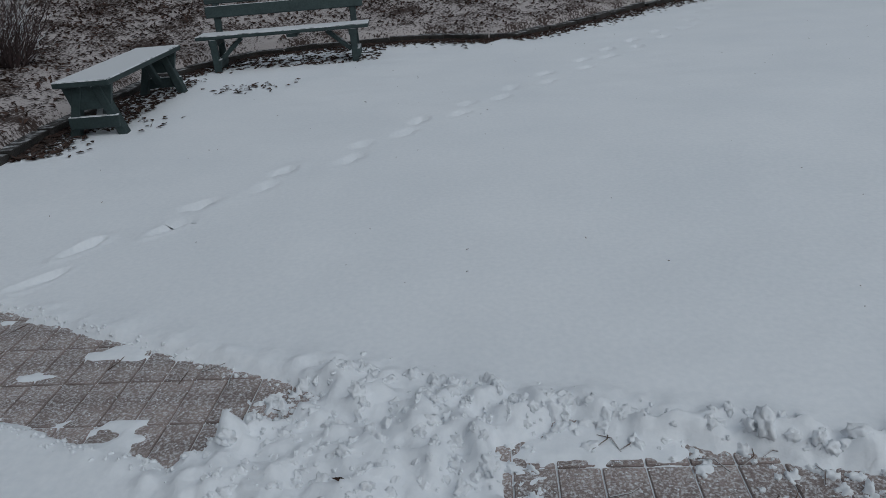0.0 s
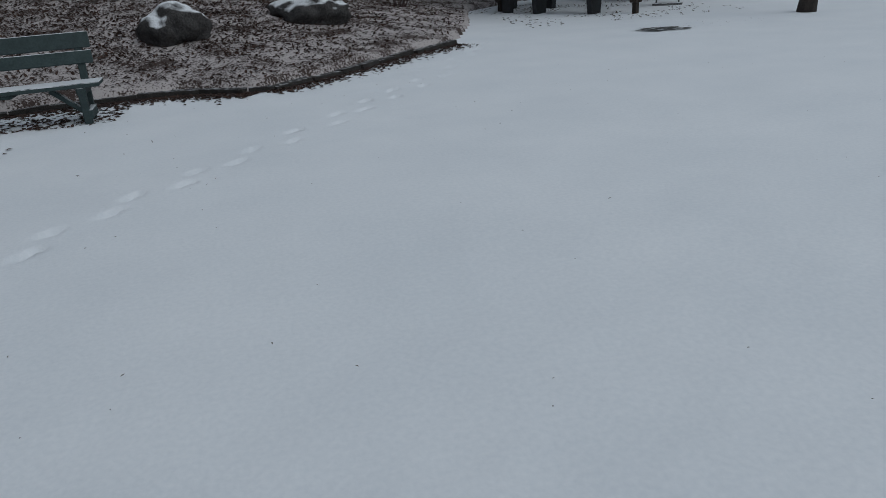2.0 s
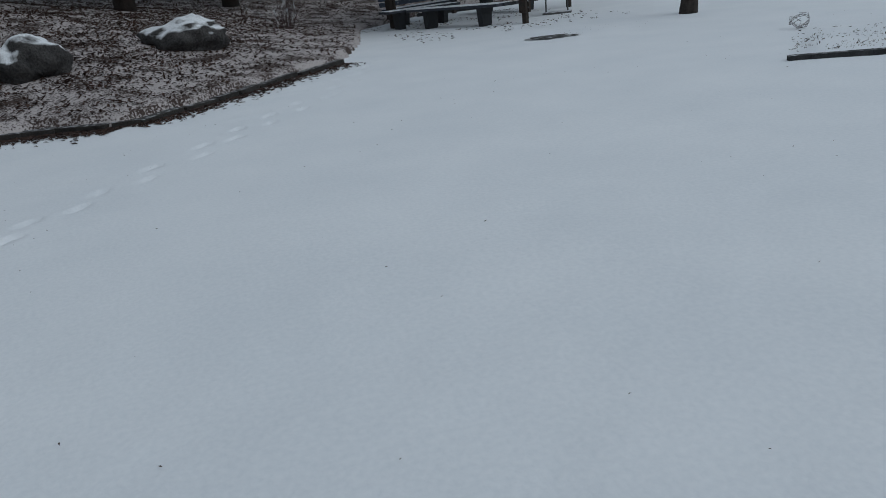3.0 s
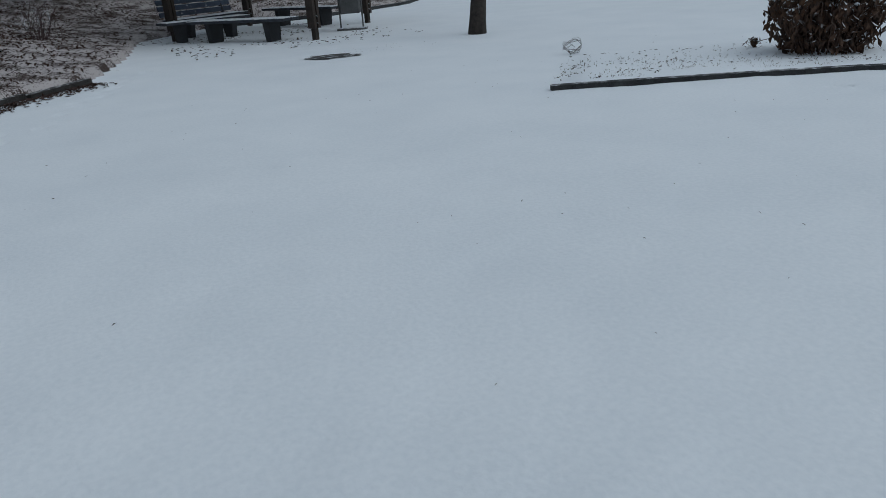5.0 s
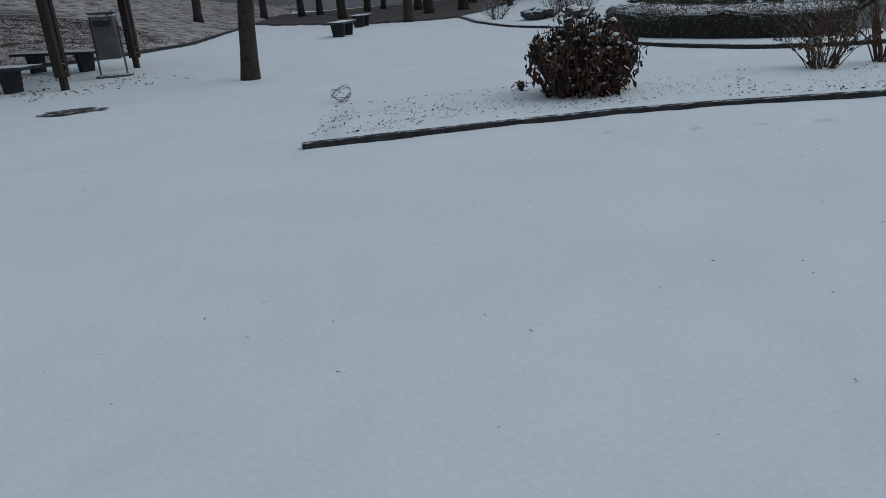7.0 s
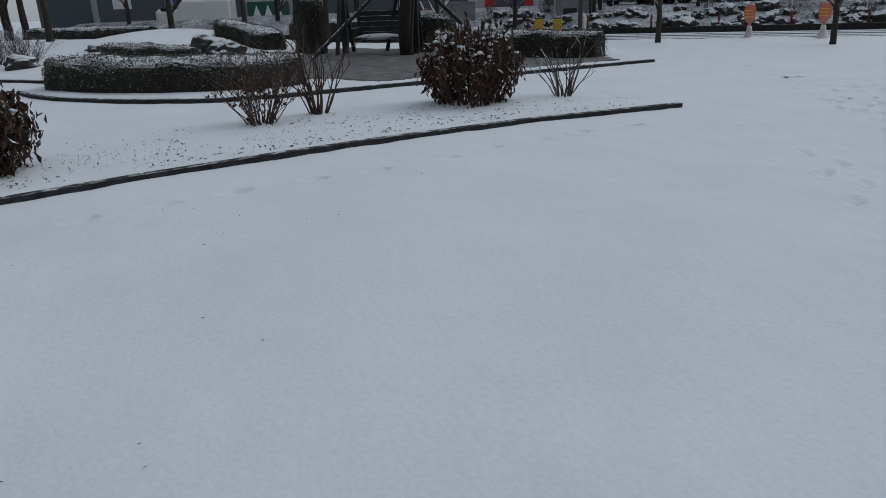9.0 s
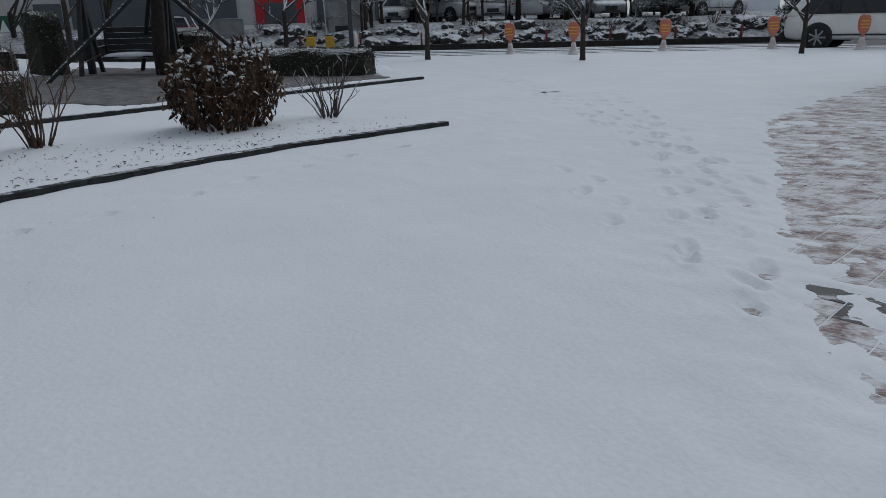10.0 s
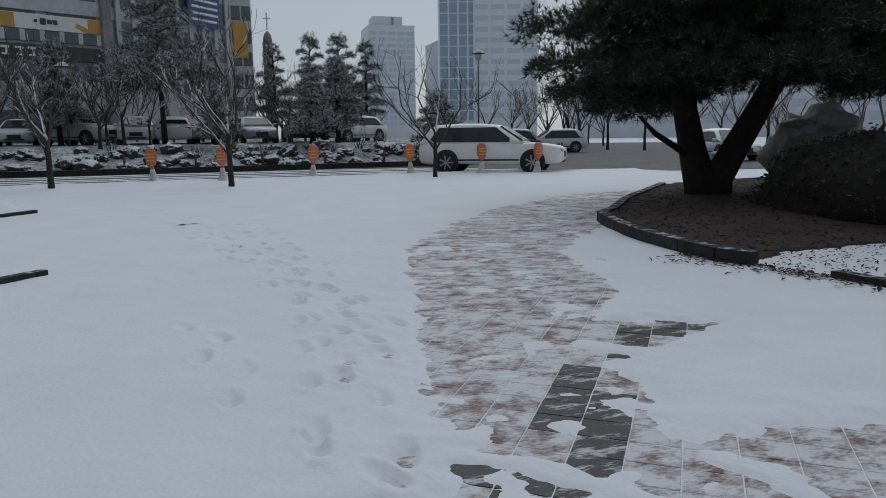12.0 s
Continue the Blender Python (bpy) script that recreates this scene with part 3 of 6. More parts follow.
def needles(centre, direction, length, rs, count=12, width=0.012, spread=0.75):
    """Tufts of needles as slim triangles."""
    n = len(centre)
    c, d = np.repeat(centre, count, 0), np.repeat(direction, count, 0)
    d = unit(d + spread * rs.normal(size=(n * count, 3)))
    s = unit(np.cross(d, rs.normal(size=(n * count, 3)))) * width * 0.5
    L = (length * rs.uniform(0.6, 1.2, n * count))[:, None]
    return np.stack([c + s, c - s, c + d * L], 1).reshape(-1, 3)


def cloud(name, co, k, material, parent=None, label=""):
    ob = new(name, array_mesh(name, co, k))
    ob.data.materials.append(material)
    ob.parent = parent
    if label:
        ob["label"] = label
    if parent:
        ob["kind"] = "stuff"
    return ob


def limbs(geo, p, d, length, r, level, rs, bend=0.25, split=3, tips=None, lift=0.12, seg=5, shrink=0.68):
    """A tapered limb that forks."""
    pts, rad = [Vector(p)], [r]
    d = Vector(d).normalized()
    for k in range(4):
        d = (d + Vector((rs.uniform(-1, 1), rs.uniform(-1, 1), rs.uniform(-1, 1) + lift)) * bend * 0.5).normalized()
        pts.append(pts[-1] + d * length / 4)
        rad.append(r * (1 - 0.11 * (k + 1)))
    geo.tube(pts, rad, seg if level > 1 else 3, level > 2)
    if level <= 0:
        if tips is not None:
            tips.append((tuple(pts[-1]), tuple(d)))
        return
    for k in range(split):
        at = pts[-1] if k == 0 else pts[rs.choice((2, 3, 4))]
        w = Vector((rs.uniform(-1, 1), rs.uniform(-1, 1), rs.uniform(-0.35, 0.9)))
        nd = (d * rs.uniform(0.6, 1.0) + w * rs.uniform(0.55, 0.95)).normalized()
        limbs(geo, at, nd, length * shrink * rs.uniform(0.75, 1.15), max(r * 0.58, 0.0035), level - 1, rs, bend, split, tips, lift, seg, shrink)


TWIG = surface("snowy_twig", (0.03, 0.023, 0.02), (0.10, 0.078, 0.068), 10, 0.95, 0.3, fine=40, snow=0.85, snow_from=0.36)
STEM = surface("reddish_brown_stem", (0.03, 0.018, 0.013), (0.12, 0.07, 0.048), 10, 0.85, 0.3, fine=40, snow=0.6, snow_from=0.7)
HYDRANGEA = surface("withered_brown_leaf", (0.016, 0.009, 0.006), (0.115, 0.056, 0.027), 9, 0.75, 0.3, fine=18, snow=0.95, snow_from=0.62)
HEDGE_LEAF = surface("evergreen_hedge_leaf", (0.014, 0.016, 0.010), (0.075, 0.072, 0.048), 9, 0.6, 0.2, fine=25, snow=0.95, snow_from=0.70)
# hedge core, coloured dark for the shade between leaves, snow on top
HEDGE_SHADED_CORE = surface("hedge_shaded_inside", (0.010, 0.010, 0.007), (0.04, 0.038, 0.026), 12, 0.95, 0.5, fine=50, snow=0.9, snow_from=0.62, flakes=26.0)
BARBERRY = surface("bare_barberry_twig", (0.03, 0.02, 0.02), (0.10, 0.07, 0.068), 8, 0.9, 0.3, fine=40, snow=0.8, snow_from=0.35)
GRASS_DRY = surface("dry_grass_blade", (0.06, 0.05, 0.032), (0.22, 0.19, 0.13), 6, 0.9, 0.2, fine=30)
STEEL = surface("brushed_grey_steel", (0.055, 0.055, 0.055), (0.13, 0.13, 0.13), 5, 0.5, 0.1, metal=0.3, fine=140, snow=1.0, snow_from=0.5)
BLUE_PAINT = surface("blue_painted_slat", (0.018, 0.028, 0.05), (0.045, 0.065, 0.105), 7, 0.55, 0.3, fine=60, snow=0.95, snow_from=0.36)
SLATE = surface("dark_blue_grey_plank", (0.014, 0.017, 0.023), (0.042, 0.048, 0.062), 7, 0.7, 0.4, fine=60, snow=1.0, snow_from=0.45)
BLACK_WOOD = surface("black_stained_wood", (0.005, 0.006, 0.008), (0.015, 0.017, 0.021), 7, 0.6, 0.3, fine=60, snow=1.0, snow_from=0.62)


def ground_z(x, y):
    s = line_distance(np.array([x]), np.array([y]), BANK_LINE)[0]
    if s > 0.1:
        return float(bank_height(np.array([x]), np.array([y]))[0])
    z = float(bed_height(np.array([x]), np.array([y]))[0])
    return z if z > 0 else 0.0


# ---- the leaf bank ----
rs = np.random.RandomState(5)
n = 210000
lx, ly = rs.uniform(-9, 15, n), rs.uniform(0, 28, n)
sd = line_distance(lx, ly, BANK_LINE)
thick = np.clip(1.2 - 0.075 * np.hypot(lx + 1.0, ly - 8.5) + 0.9 * (fbm(lx, ly, 1.7, 101) - 0.5), 0.5, 1)
keep = (sd > 0.14) & (sd < 9) & (rs.uniform(size=n) < thick * (0.42 + 0.58 * step(sd, 0.3, 2.2))) & (rs.uniform(size=n) < np.clip(1.5 - sd * 0.12, 0.3, 1))
lx, ly = lx[keep], ly[keep]
lz = bank_height(lx, ly) + 0.012
dead = cloud("dead_leaves", leaves(np.stack([lx, ly, lz], 1), 0.072, rs, flat=0.62, slim=0.46), 3, LEAF_DEAD)
tagged(dead, "brown dead leaves scattered over the snowy bank", "leaves", kind="stuff")

# leaves blown on to the snow near the kerb and under the benches
n = 5200
t = rs.uniform(size=n)
seg = rs.randint(2, 11, n)
P = np.array(BANK_LINE)
base = P[seg] * (1 - t[:, None]) + P[seg + 1] * t[:, None]
off = np.abs(rs.normal(0, 0.20, n))
nrm = unit(np.stack([(P[seg + 1] - P[seg])[:, 1], -(P[seg + 1] - P[seg])[:, 0]], 1))
q = base + nrm * off[:, None]
q2 = np.concatenate([np.stack([rs.uniform(-2.4, -0.1, 900), rs.uniform(7.72, 8.9, 900)], 1), np.stack([rs.uniform(-2.5, -1.9, 600), rs.uniform(5.2, 7.2, 600)], 1)])
q3 = rs.normal(size=(45, 2)) * (0.2, 0.12) + (-1.2, 6.6)
q4 = rs.normal(size=(16, 2)) * (0.16, 0.12) + (-1.75, 5.4)
q5 = np.stack([rs.uniform(6.0, 10.5, 800), rs.uniform(13.0, 19.0, 800)], 1)
q5 = q5[fbm(q5[:, 0], q5[:, 1], 0.9, 141) > 0.46]
q = np.concatenate([q, q2, q3, q4, q5])
tagged(cloud("blown_leaves", leaves(np.column_stack([q, np.full(len(q), 0.006)]), 0.07, rs, flat=0.85, slim=0.5), 3, LEAF_DEAD),
       "dead leaves blown on to the snow by the kerb", "leaves", kind="stuff")


def rock(x, y, z, sx, sy, sz, turn, seed, label, name="garden_rock", material=ROCK, amp=0.42, freq=1.05):
    g = Geo().blob(sx, sy, sz, None, seed, amp, freq, 4)
    ob = part(name, g, material, None, "", True)
    ob.matrix_world = pose(x, y, z, 0, 0, turn)
    return tagged(ob, label, "rock")


for x, y, sx, sy, sz, turn, seed in ((0.2, 11.2, 0.42, 0.40, 0.36, 20, 2), (2.15, 12.5, 0.60, 0.40, 0.34, -25, 5)):
    rock(x, y, ground_z(x, y) + 0.12, sx, sy, sz, turn, seed, "dark rugged rock capped with snow on the leaf bank")


# ---- shrubs ----
def twig_shrub(name, m, height, wide, stems, seed, material, label, level=2, leaf=None, leaf_n=0, thick=0.009):
    s = thing(name, m, label, "shrub")
    r = random.Random(seed)
    g, tips = Geo(), []
    for k in range(stems):
        w = r.uniform(0, 6.283)
        o = wide * 0.13 * math.sqrt(r.random())
        lean = r.uniform(0.1, 0.75) * wide / max(height, 0.1)
        limbs(g, (o * math.cos(w), o * math.sin(w), -0.03), (lean * math.cos(w), lean * math.sin(w), 1), height * r.uniform(0.34, 0.64), thick * r.uniform(0.7, 1.3), level, r, 0.38, 2, tips, 0.1, 4, 0.6)
    part("stems", g, material, s)
    if leaf:
        rr = np.random.RandomState(seed)
        v = np.array(g.v)
        v = v[v[:, 2] < height * 0.4]
        c = v[rr.randint(0, len(v), leaf_n)] + rr.normal(size=(leaf_n, 3)) * 0.02
        cloud("leaves", leaves(c, 0.07, rr, hang=0.6), 3, leaf, s)
    return s


def hydrangea(m, wide, height, seed, label, turned=1.0):
    """Withered bush: many stems, drooping brown leaves, snow caught on top."""
    s = thing("hydrangea_bush", m, label, "shrub")
    r = random.Random(seed)
    rr = np.random.RandomState(seed)
    g, spots = Geo(), []
    for k in range(150):
        w, o = r.uniform(0, 6.283), math.sqrt(r.random())
        top = Vector((math.cos(w) * o * wide * 0.46, math.sin(w) * o * wide * 0.42, height * (0.97 - 0.36 * o ** 2.6) * r.uniform(0.72, 1.08)))
        foot = Vector((top.x * 0.62, top.y * 0.62, -0.03))
        mid = foot.lerp(top, 0.55) + Vector((top.x * 0.14, top.y * 0.14, 0.03))
        g.tube([foot, mid, top], [0.007, 0.006, 0.004], 4)
        for j in range(17):
            t = 0.12 + 0.88 * (j / 16) ** 0.8
            p = (foot.lerp(mid, t / 0.55) if t < 0.55 else mid.lerp(top, (t - 0.55) / 0.45))
            spots.append((p.x + r.uniform(-0.05, 0.05), p.y + r.uniform(-0.05, 0.05), p.z - 0.02 + r.uniform(-0.03, 0.03)))
    part("stems", g, STEM, s)
    c = np.array(spots)
    out = unit(c * np.array([1, 1, 0.3])) * np.abs(rr.normal(0, 0.045, (len(c), 1)))
    cloud("leaves", leaves(c + out, 0.10, rr, hang=1.3, slim=0.42), 3, HYDRANGEA, s, "withered drooping brown leaves")
    n = 170
    top = c[c[:, 2] > height * 0.5]
    top = top[rr.randint(0, len(top), n)] + np.array([0, 0, 0.03])
    cloud("flower_heads", leaves(top, 0.095, rr, flat=0.6, slim=0.8), 3, HYDRANGEA, s, "dry flower heads with caught snow")
    g = Geo()
    for p in top[: int(95 * turned)]:
        z = r.uniform(0.010, 0.028)
        g.blob(z * 1.5, z * 1.4, z * 0.8, pose(p[0], p[1], p[2] + 0.015, 0, 0, r.uniform(0, 360)), r.randrange(9), 0.3, 1.5, 1)
    cap = part("snow_clumps", g, SNOW, s, "little clumps of caught snow", True)
    cap["kind"] = "stuff"
    return s


hydrangea(pose(10.85, 5.45, 0.05), 1.24, 0.82, 3, "round withered brown hydrangea bush flecked with snow")
hydrangea(pose(14.95, 1.63, 0.05), 1.5, 1.02, 8, "wide rusty brown hydrangea bush flecked with snow", 1.7)
rr = np.random.RandomState(23)
b = thing("broken_flower_head", pose(10.77, 6.26, 0.05), "withered brown flower head on a bent stem resting on snow", "plant")
part("stem", Geo().tube([(0, 0, 0.05), (0.2, -0.08, 0.08), (0.38, -0.16, 0.12)], [0.005, 0.005, 0.006], 5), STEM, b)
cloud("leaves", leaves(rr.normal(size=(26, 3)) * (0.045, 0.045, 0.03) + (0, 0, 0.05), 0.08, rr, hang=0.8, slim=0.5), 3, HYDRANGEA, b)
twig_shrub("bare_shrub", pose(13.4, 3.9, 0.05), 0.95, 1.2, 52, 12, STEM, "sparse bare shrub with a few withered leaves at its foot", 2, HYDRANGEA, 260, 0.007)
twig_shrub("bare_shrub", pose(14.25, 3.45, 0.05), 1.3, 0.85, 22, 13, STEM, "tall bare-stemmed shrub with cut brown canes", 1, None, 0, 0.012)
twig_shrub("bare_shrub", pose(15.4, 0.43, 0.05), 0.82, 0.75, 14, 14, TWIG, "small bare dark shrub on the planting strip", 2, None, 0, 0.013)
twig_shrub("bank_shrub", pose(-3.8, 6.9, ground_z(-3.8, 6.9)), 0.8, 1.3, 130, 15, BARBERRY, "dense leafless brown shrub on the leaf bank", 2)
twig_shrub("bank_shrub", pose(4.1, 16.0, ground_z(4.1, 16.0)), 0.8, 0.9, 25, 16, BARBERRY, "leafless brown shrub beside the pergola", 2)
for x, y, h, w, k in ((23.4, 17.0, 0.8, 1.3, 21), (23.3, 14.6, 0.8, 1.2, 22), (22.9, 13.4, 0.85, 1.3, 23), (26.0, 16.0, 0.9, 1.4, 24)):
    twig_shrub("barberry_bush", pose(x, y, ground_z(x, y)), h, w, 55, k, BARBERRY, "dense snowy leafless barberry bush in the garden bed", 2, None, 0, 0.007)
for x, y, z, sx, sy, sz, k in ((22.6, 14.75, 0.2, 0.62, 0.4, 0.26, 31), (22.3, 13.2, 0.18, 0.42, 0.36, 0.24, 32), (23.9, 8.6, 0.3, 0.45, 0.36, 0.25, 33), (24.6, 9.3, 0.42, 0.6, 0.45, 0.3, 34), (24.3, 12.3, 0.35, 0.5, 0.4, 0.2, 35)):
    rock(x, y, z, sx, sy, sz, k * 37, k, "grey boulder under a cap of snow in the garden bed")

# wisps of dry grass on the planting strip
rs = np.random.RandomState(9)
n = 1500
s = rs.uniform(0, 1, n) ** 1.0
K = np.array(KERB_A)
i = np.minimum((s * 7).astype(int), 6)
f = (s * 7 - i)[:, None]
c = K[i] * (1 - f) + K[i + 1] * f + unit(np.array([[0.7, 0.7]])) * (0.12 + np.abs(rs.normal(0, 0.75, n)))[:, None]
c = c[fbm(c[:, 0], c[:, 1], 0.6, 77) > 0.46]
d = np.tile([0.0, 0.0, 1.0], (len(c), 1))
co = needles(np.column_stack([c, np.full(len(c), 0.048)]), d, 0.028, rs, 3, 0.005, 1.2)
tagged(cloud("dry_grass", co, 3, GRASS_DRY), "wisps of dry grass poking through the snow", "grass", kind="stuff")
# flat bits of leaf on the planting strip
n = 900
s = rs.uniform(0, 1, n)
i = np.minimum((s * 7).astype(int), 6)
f = (s * 7 - i)[:, None]
c = K[i] * (1 - f) + K[i + 1] * f + unit(np.array([[0.7, 0.7]])) * (0.15 + 1.9 * rs.uniform(0, 1, n) ** 1.6)[:, None]
c = c[fbm(c[:, 0], c[:, 1], 0.7, 78) > 0.42]
tagged(cloud("strip_litter", leaves(np.column_stack([c, np.full(len(c), 0.058)]), 0.042, rs, flat=0.75, slim=0.4), 3, LEAF_DEAD), "small dark leaf bits on the snowy planting strip", "litter", kind="stuff")
# specks of leaf and twig on the open snow
n = 190
c = np.stack([rs.uniform(-1.5, 12, n), rs.uniform(1.5, 9, n)], 1)
c = np.concatenate([c, np.array([(0.1, 5.6), (0.47, 6.5), (0.98, 4.9), (2.6, 3.9), (4.9, 3.4), (8.25, -1.15)]), rs.normal(size=(46, 2)) * (0.5, 0.3) + (8.6, 11.3)])
co = leaves(np.column_stack([c, np.full(len(c), 0.010)]), 0.018, rs, flat=0.8, slim=0.3)
tagged(cloud("snow_litter", co, 3, LEAF_DEAD), "small dark bits of leaf and twig on the snow", "litter", kind="stuff")


def leaf(m, size, seed):
    rr = np.random.RandomState(seed)
    ob = cloud("fallen_leaf", leaves(np.zeros((1, 3)), size * 0.8, rr, flat=0.5, slim=0.28), 3, LEAF_DEAD)
    ob.matrix_world = m
    return tagged(ob, "single curled dead leaf on the snow", "leaf")


for x, y, z, k in ((0.10, 5.60, 0.015, 1), (0.47, 6.55, 0.015, 2), (10.55, -2.74, 0.02, 3), (0.73, 1.02, 0.06, 4), (11.28, 3.33, 0.02, 6), (1.2, 8.2, 0.02, 7)):
    leaf(pose(x, y, z, 20, 10, k * 70), 0.05, k)

# thawed dark patch
g = Geo()
pts = []
for k in range(28):
    w = 2 * math.pi * k / 28
    r = 1 + 0.7 * noise.noise(Vector((math.cos(w) * 2.6, math.sin(w) * 2.6, 3)))
    pts.append((7.55 + 0.55 * r * math.cos(w) * 0.62 + 0.16 * r * math.sin(w), 11.0 - 0.45 * r * math.cos(w) * 0.55 + 0.22 * r * math.sin(w), 0.016))
g.add(pts, [tuple(range(28))])
tagged(part("thawed_patch", g, surface("wet_dark_soil", (0.006, 0.005, 0.005), (0.03, 0.026, 0.024), 9, 0.5, 0.5, fine=60, snow=0.95, snow_from=0.98, flakes=9.0)), "dark wet patch thawed through the snow", "puddle", kind="structure")

# bent wire by the strip's corner
g = Geo()
r = random.Random(3)
for k in range(6):
    w = k * 1.05
    pts = [Vector((0.02 * k - 0.1, 0, 0.0))]
    for j in range(7):
        a = w + j * 0.75
        pts.append(Vector((0.16 * math.cos(a) * r.uniform(0.7, 1.1), 0.12 * math.sin(a), 0.07 + 0.06 * math.sin(a * 1.3) + 0.01 * j)))
    g.tube(pts, [0.004] * len(pts), 4)
tagged(part("bramble_cane", g, BARBERRY), "tangle of thin bare canes at the corner of the planting strip", "plant").matrix_world = pose(9.6, 8.05, 0.0, 0, 0, 35)


# ---- pergola corner ----
def pergola_post(x, y):
    p = thing("pergola_post", pose(x, y, 0, 0, 0, 28), "dark stained double timber post on a narrow foot", "post", "pergola posts")
    part("foot", Geo().box(0.10, 0.10, 0.34, pose(0, 0, 0.13), 0.006), TIMBER, p)
    for s in (-0.055, 0.055):
        part("plank", Geo().box(0.075, 0.17, 2.25, pose(s, 0, 1.335), 0.008), TIMBER, p)
    part("spacer", Geo().box(0.035, 0.12, 2.2, pose(0, 0, 1.34), 0.004), TIMBER, p)
    for z in (0.3, 0.42):
        part("bolt", Geo().tube([(0, -0.10, z), (0, 0.10, z)], [0.016, 0.016], 8), STEEL, p)


for x, y in ((8.56, 14.05), (10.98, 16.72), (6.73, 17.45), (9.2, 20.0)):
    pergola_post(x, y)


# unseen plank roof added on the four posts to shade the benches
roof = thing("unseen_shade_roof", pose(8.87, 17.05, 0, 0, 0, 47.8), "unseen plank roof added over the four posts to shade the benches", "roof")
for y in (-1.85, 1.85):
    part("beam", Geo().box(4.6, 0.14, 0.2, pose(0, y, 2.55), 0.01), TIMBER, roof)
for i in range(26):
    part("rafter", Geo().box(0.15, 4.9, 0.06, pose(-2.35 + 0.188 * i, 0, 2.685), 0.008), TIMBER, roof)


def slab_bench(m, L=2.3, back=False, z=0.0):
    b = thing("slab_bench", m, "dark plank bench with snow on its seat" if not back else "dark plank bench with a slatted back and snow on it", "bench", "plank benches")
    for s in (-0.135, 0.135):
        part("seat_plank", Geo().box(L, 0.235, 0.06, pose(0, s, 0.40), 0.008), SLATE, b)
    for s in (-1, 1):
        g = Geo().add([(-0.06, -0.15, -0.03), (0.06, -0.15, -0.03), (0.06, 0.15, -0.03), (-0.06, 0.15, -0.03), (-0.055, -0.21, 0.37), (0.055, -0.21, 0.37), (0.055, 0.21, 0.37), (-0.055, 0.21, 0.37)],
                      [(0, 3, 2, 1), (4, 5, 6, 7), (0, 1, 5, 4), (1, 2, 6, 5), (2, 3, 7, 6), (3, 0, 4, 7)], pose(s * L * 0.30, 0, 0))
        part("leg", g, BLACK_WOOD, b)
    if back:
        for k in range(4):
            part("back_slat", Geo().box(L, 0.03, 0.11, pose(0, 0.30 + 0.03 * k, 0.52 + 0.13 * k, -12), 0.005), BLUE_PAINT, b)
        for s in (-0.8, 0.8):
            part("back_post", Geo().beam((s, 0.26, 0.36), (s, 0.44, 1.0), 0.06, 0.05), BLACK_WOOD, b)
    return b


slab_bench(pose(7.62, 15.45, 0, 0, 0, -57), 2.4)
slab_bench(pose(9.95, 18.1, 0, 0, 0, -68), 2.4)
slab_bench(pose(7.75, 18.45, 0, 0, 0, 30), 2.2, True)
slab_bench(pose(7.3, 17.0, 0, 0, 0, 12), 1.9)
slab_bench(pose(18.25, 18.75, 0, 0, 0, 35), 1.5)
slab_bench(pose(22.0, 22.3, 0, 0, 0, 38), 1.6)

b = thing("litter_bin", pose(9.92, 15.3, 0, 0, 0, -32), "grey steel litter bin hung between two posts", "bin")
part("base_plate", Geo().box(0.62, 0.34, 0.06, pose(0, 0, 0.02), 0.01), STEEL, b, "snow-dusted base slab")
part("drum", Geo().box(0.44, 0.34, 0.80, pose(0, 0.0, 0.74, 3), 0.035), STEEL, b)
part("lid", Geo().box(0.47, 0.37, 0.05, pose(0, 0, 1.165), 0.02), STEEL, b)
for s in (-0.235, 0.235):
    part("post", Geo().tube([(s, -0.04, 0.03), (s, -0.04, 1.0)], [0.018, 0.018], 10), STEEL, b)
part("sand_tray", Geo().box(0.30, 0.05, 0.12, pose(0, -0.185, 0.98), 0.01), BLACK_WOOD, b)


# ---- trees ----
def bare_tree(name, m, height, r, seed, label, level=4, fork=0.45, props=False, spread=0.5, split=3):
    t = thing(name, m, label, "tree")
    k = random.Random(seed)
    h = height * fork
    g = Geo()
    pts, rad, x, y = [], [], 0.0, 0.0
    for i in range(9):
        f = i / 8
        pts.append((x, y, -0.06 + f * (h + 0.06)))
        rad.append(r * (1.18 if i == 0 else 1 - 0.32 * f) * k.uniform(0.95, 1.05))
        x, y = x + k.uniform(-1, 1) * r * 0.12, y + k.uniform(-1, 1) * r * 0.12
    g.tube(pts, rad, 12)
    part("trunk", g, BARK, t, "", True)
    b, tips = Geo(), []
    for i in range(5):
        w = k.uniform(0, 6.28) + i * 1.3
        limbs(b, pts[-1 if i < 2 else k.choice((5, 6, 7))], (math.cos(w) * spread, math.sin(w) * spread, k.uniform(0.5, 1)), height * (1 - fork) * k.uniform(0.42, 0.6), r * 0.5, level - 1, k, 0.28, split, tips, 0.14, 5, 0.66)
    part("branches", b, TWIG, t, "bare branches lined with snow")
    return t


bare_tree("park_tree", pose(10.55, 11.57, 0, 3, 4, 0), 5.5, 0.145, 41, "young tree with rough dark bark rising from the snow", 4, 0.42)


t = thing("tree_sign", pose(23.82, 21.72, 1.25, 0, 0, 40), "small white notice board tied to a tree trunk", "sign")
part("board", Geo().box(0.03, 0.42, 0.34, None, 0.008), plain("white_notice", (0.75, 0.75, 0.75), 0.5), t)
for i in range(2):
    part("mark", Geo().box(0.01, 0.22, 0.05, pose(-0.02, 0, 0.06 - 0.12 * i), 0.002), BLACK_WOOD, t)

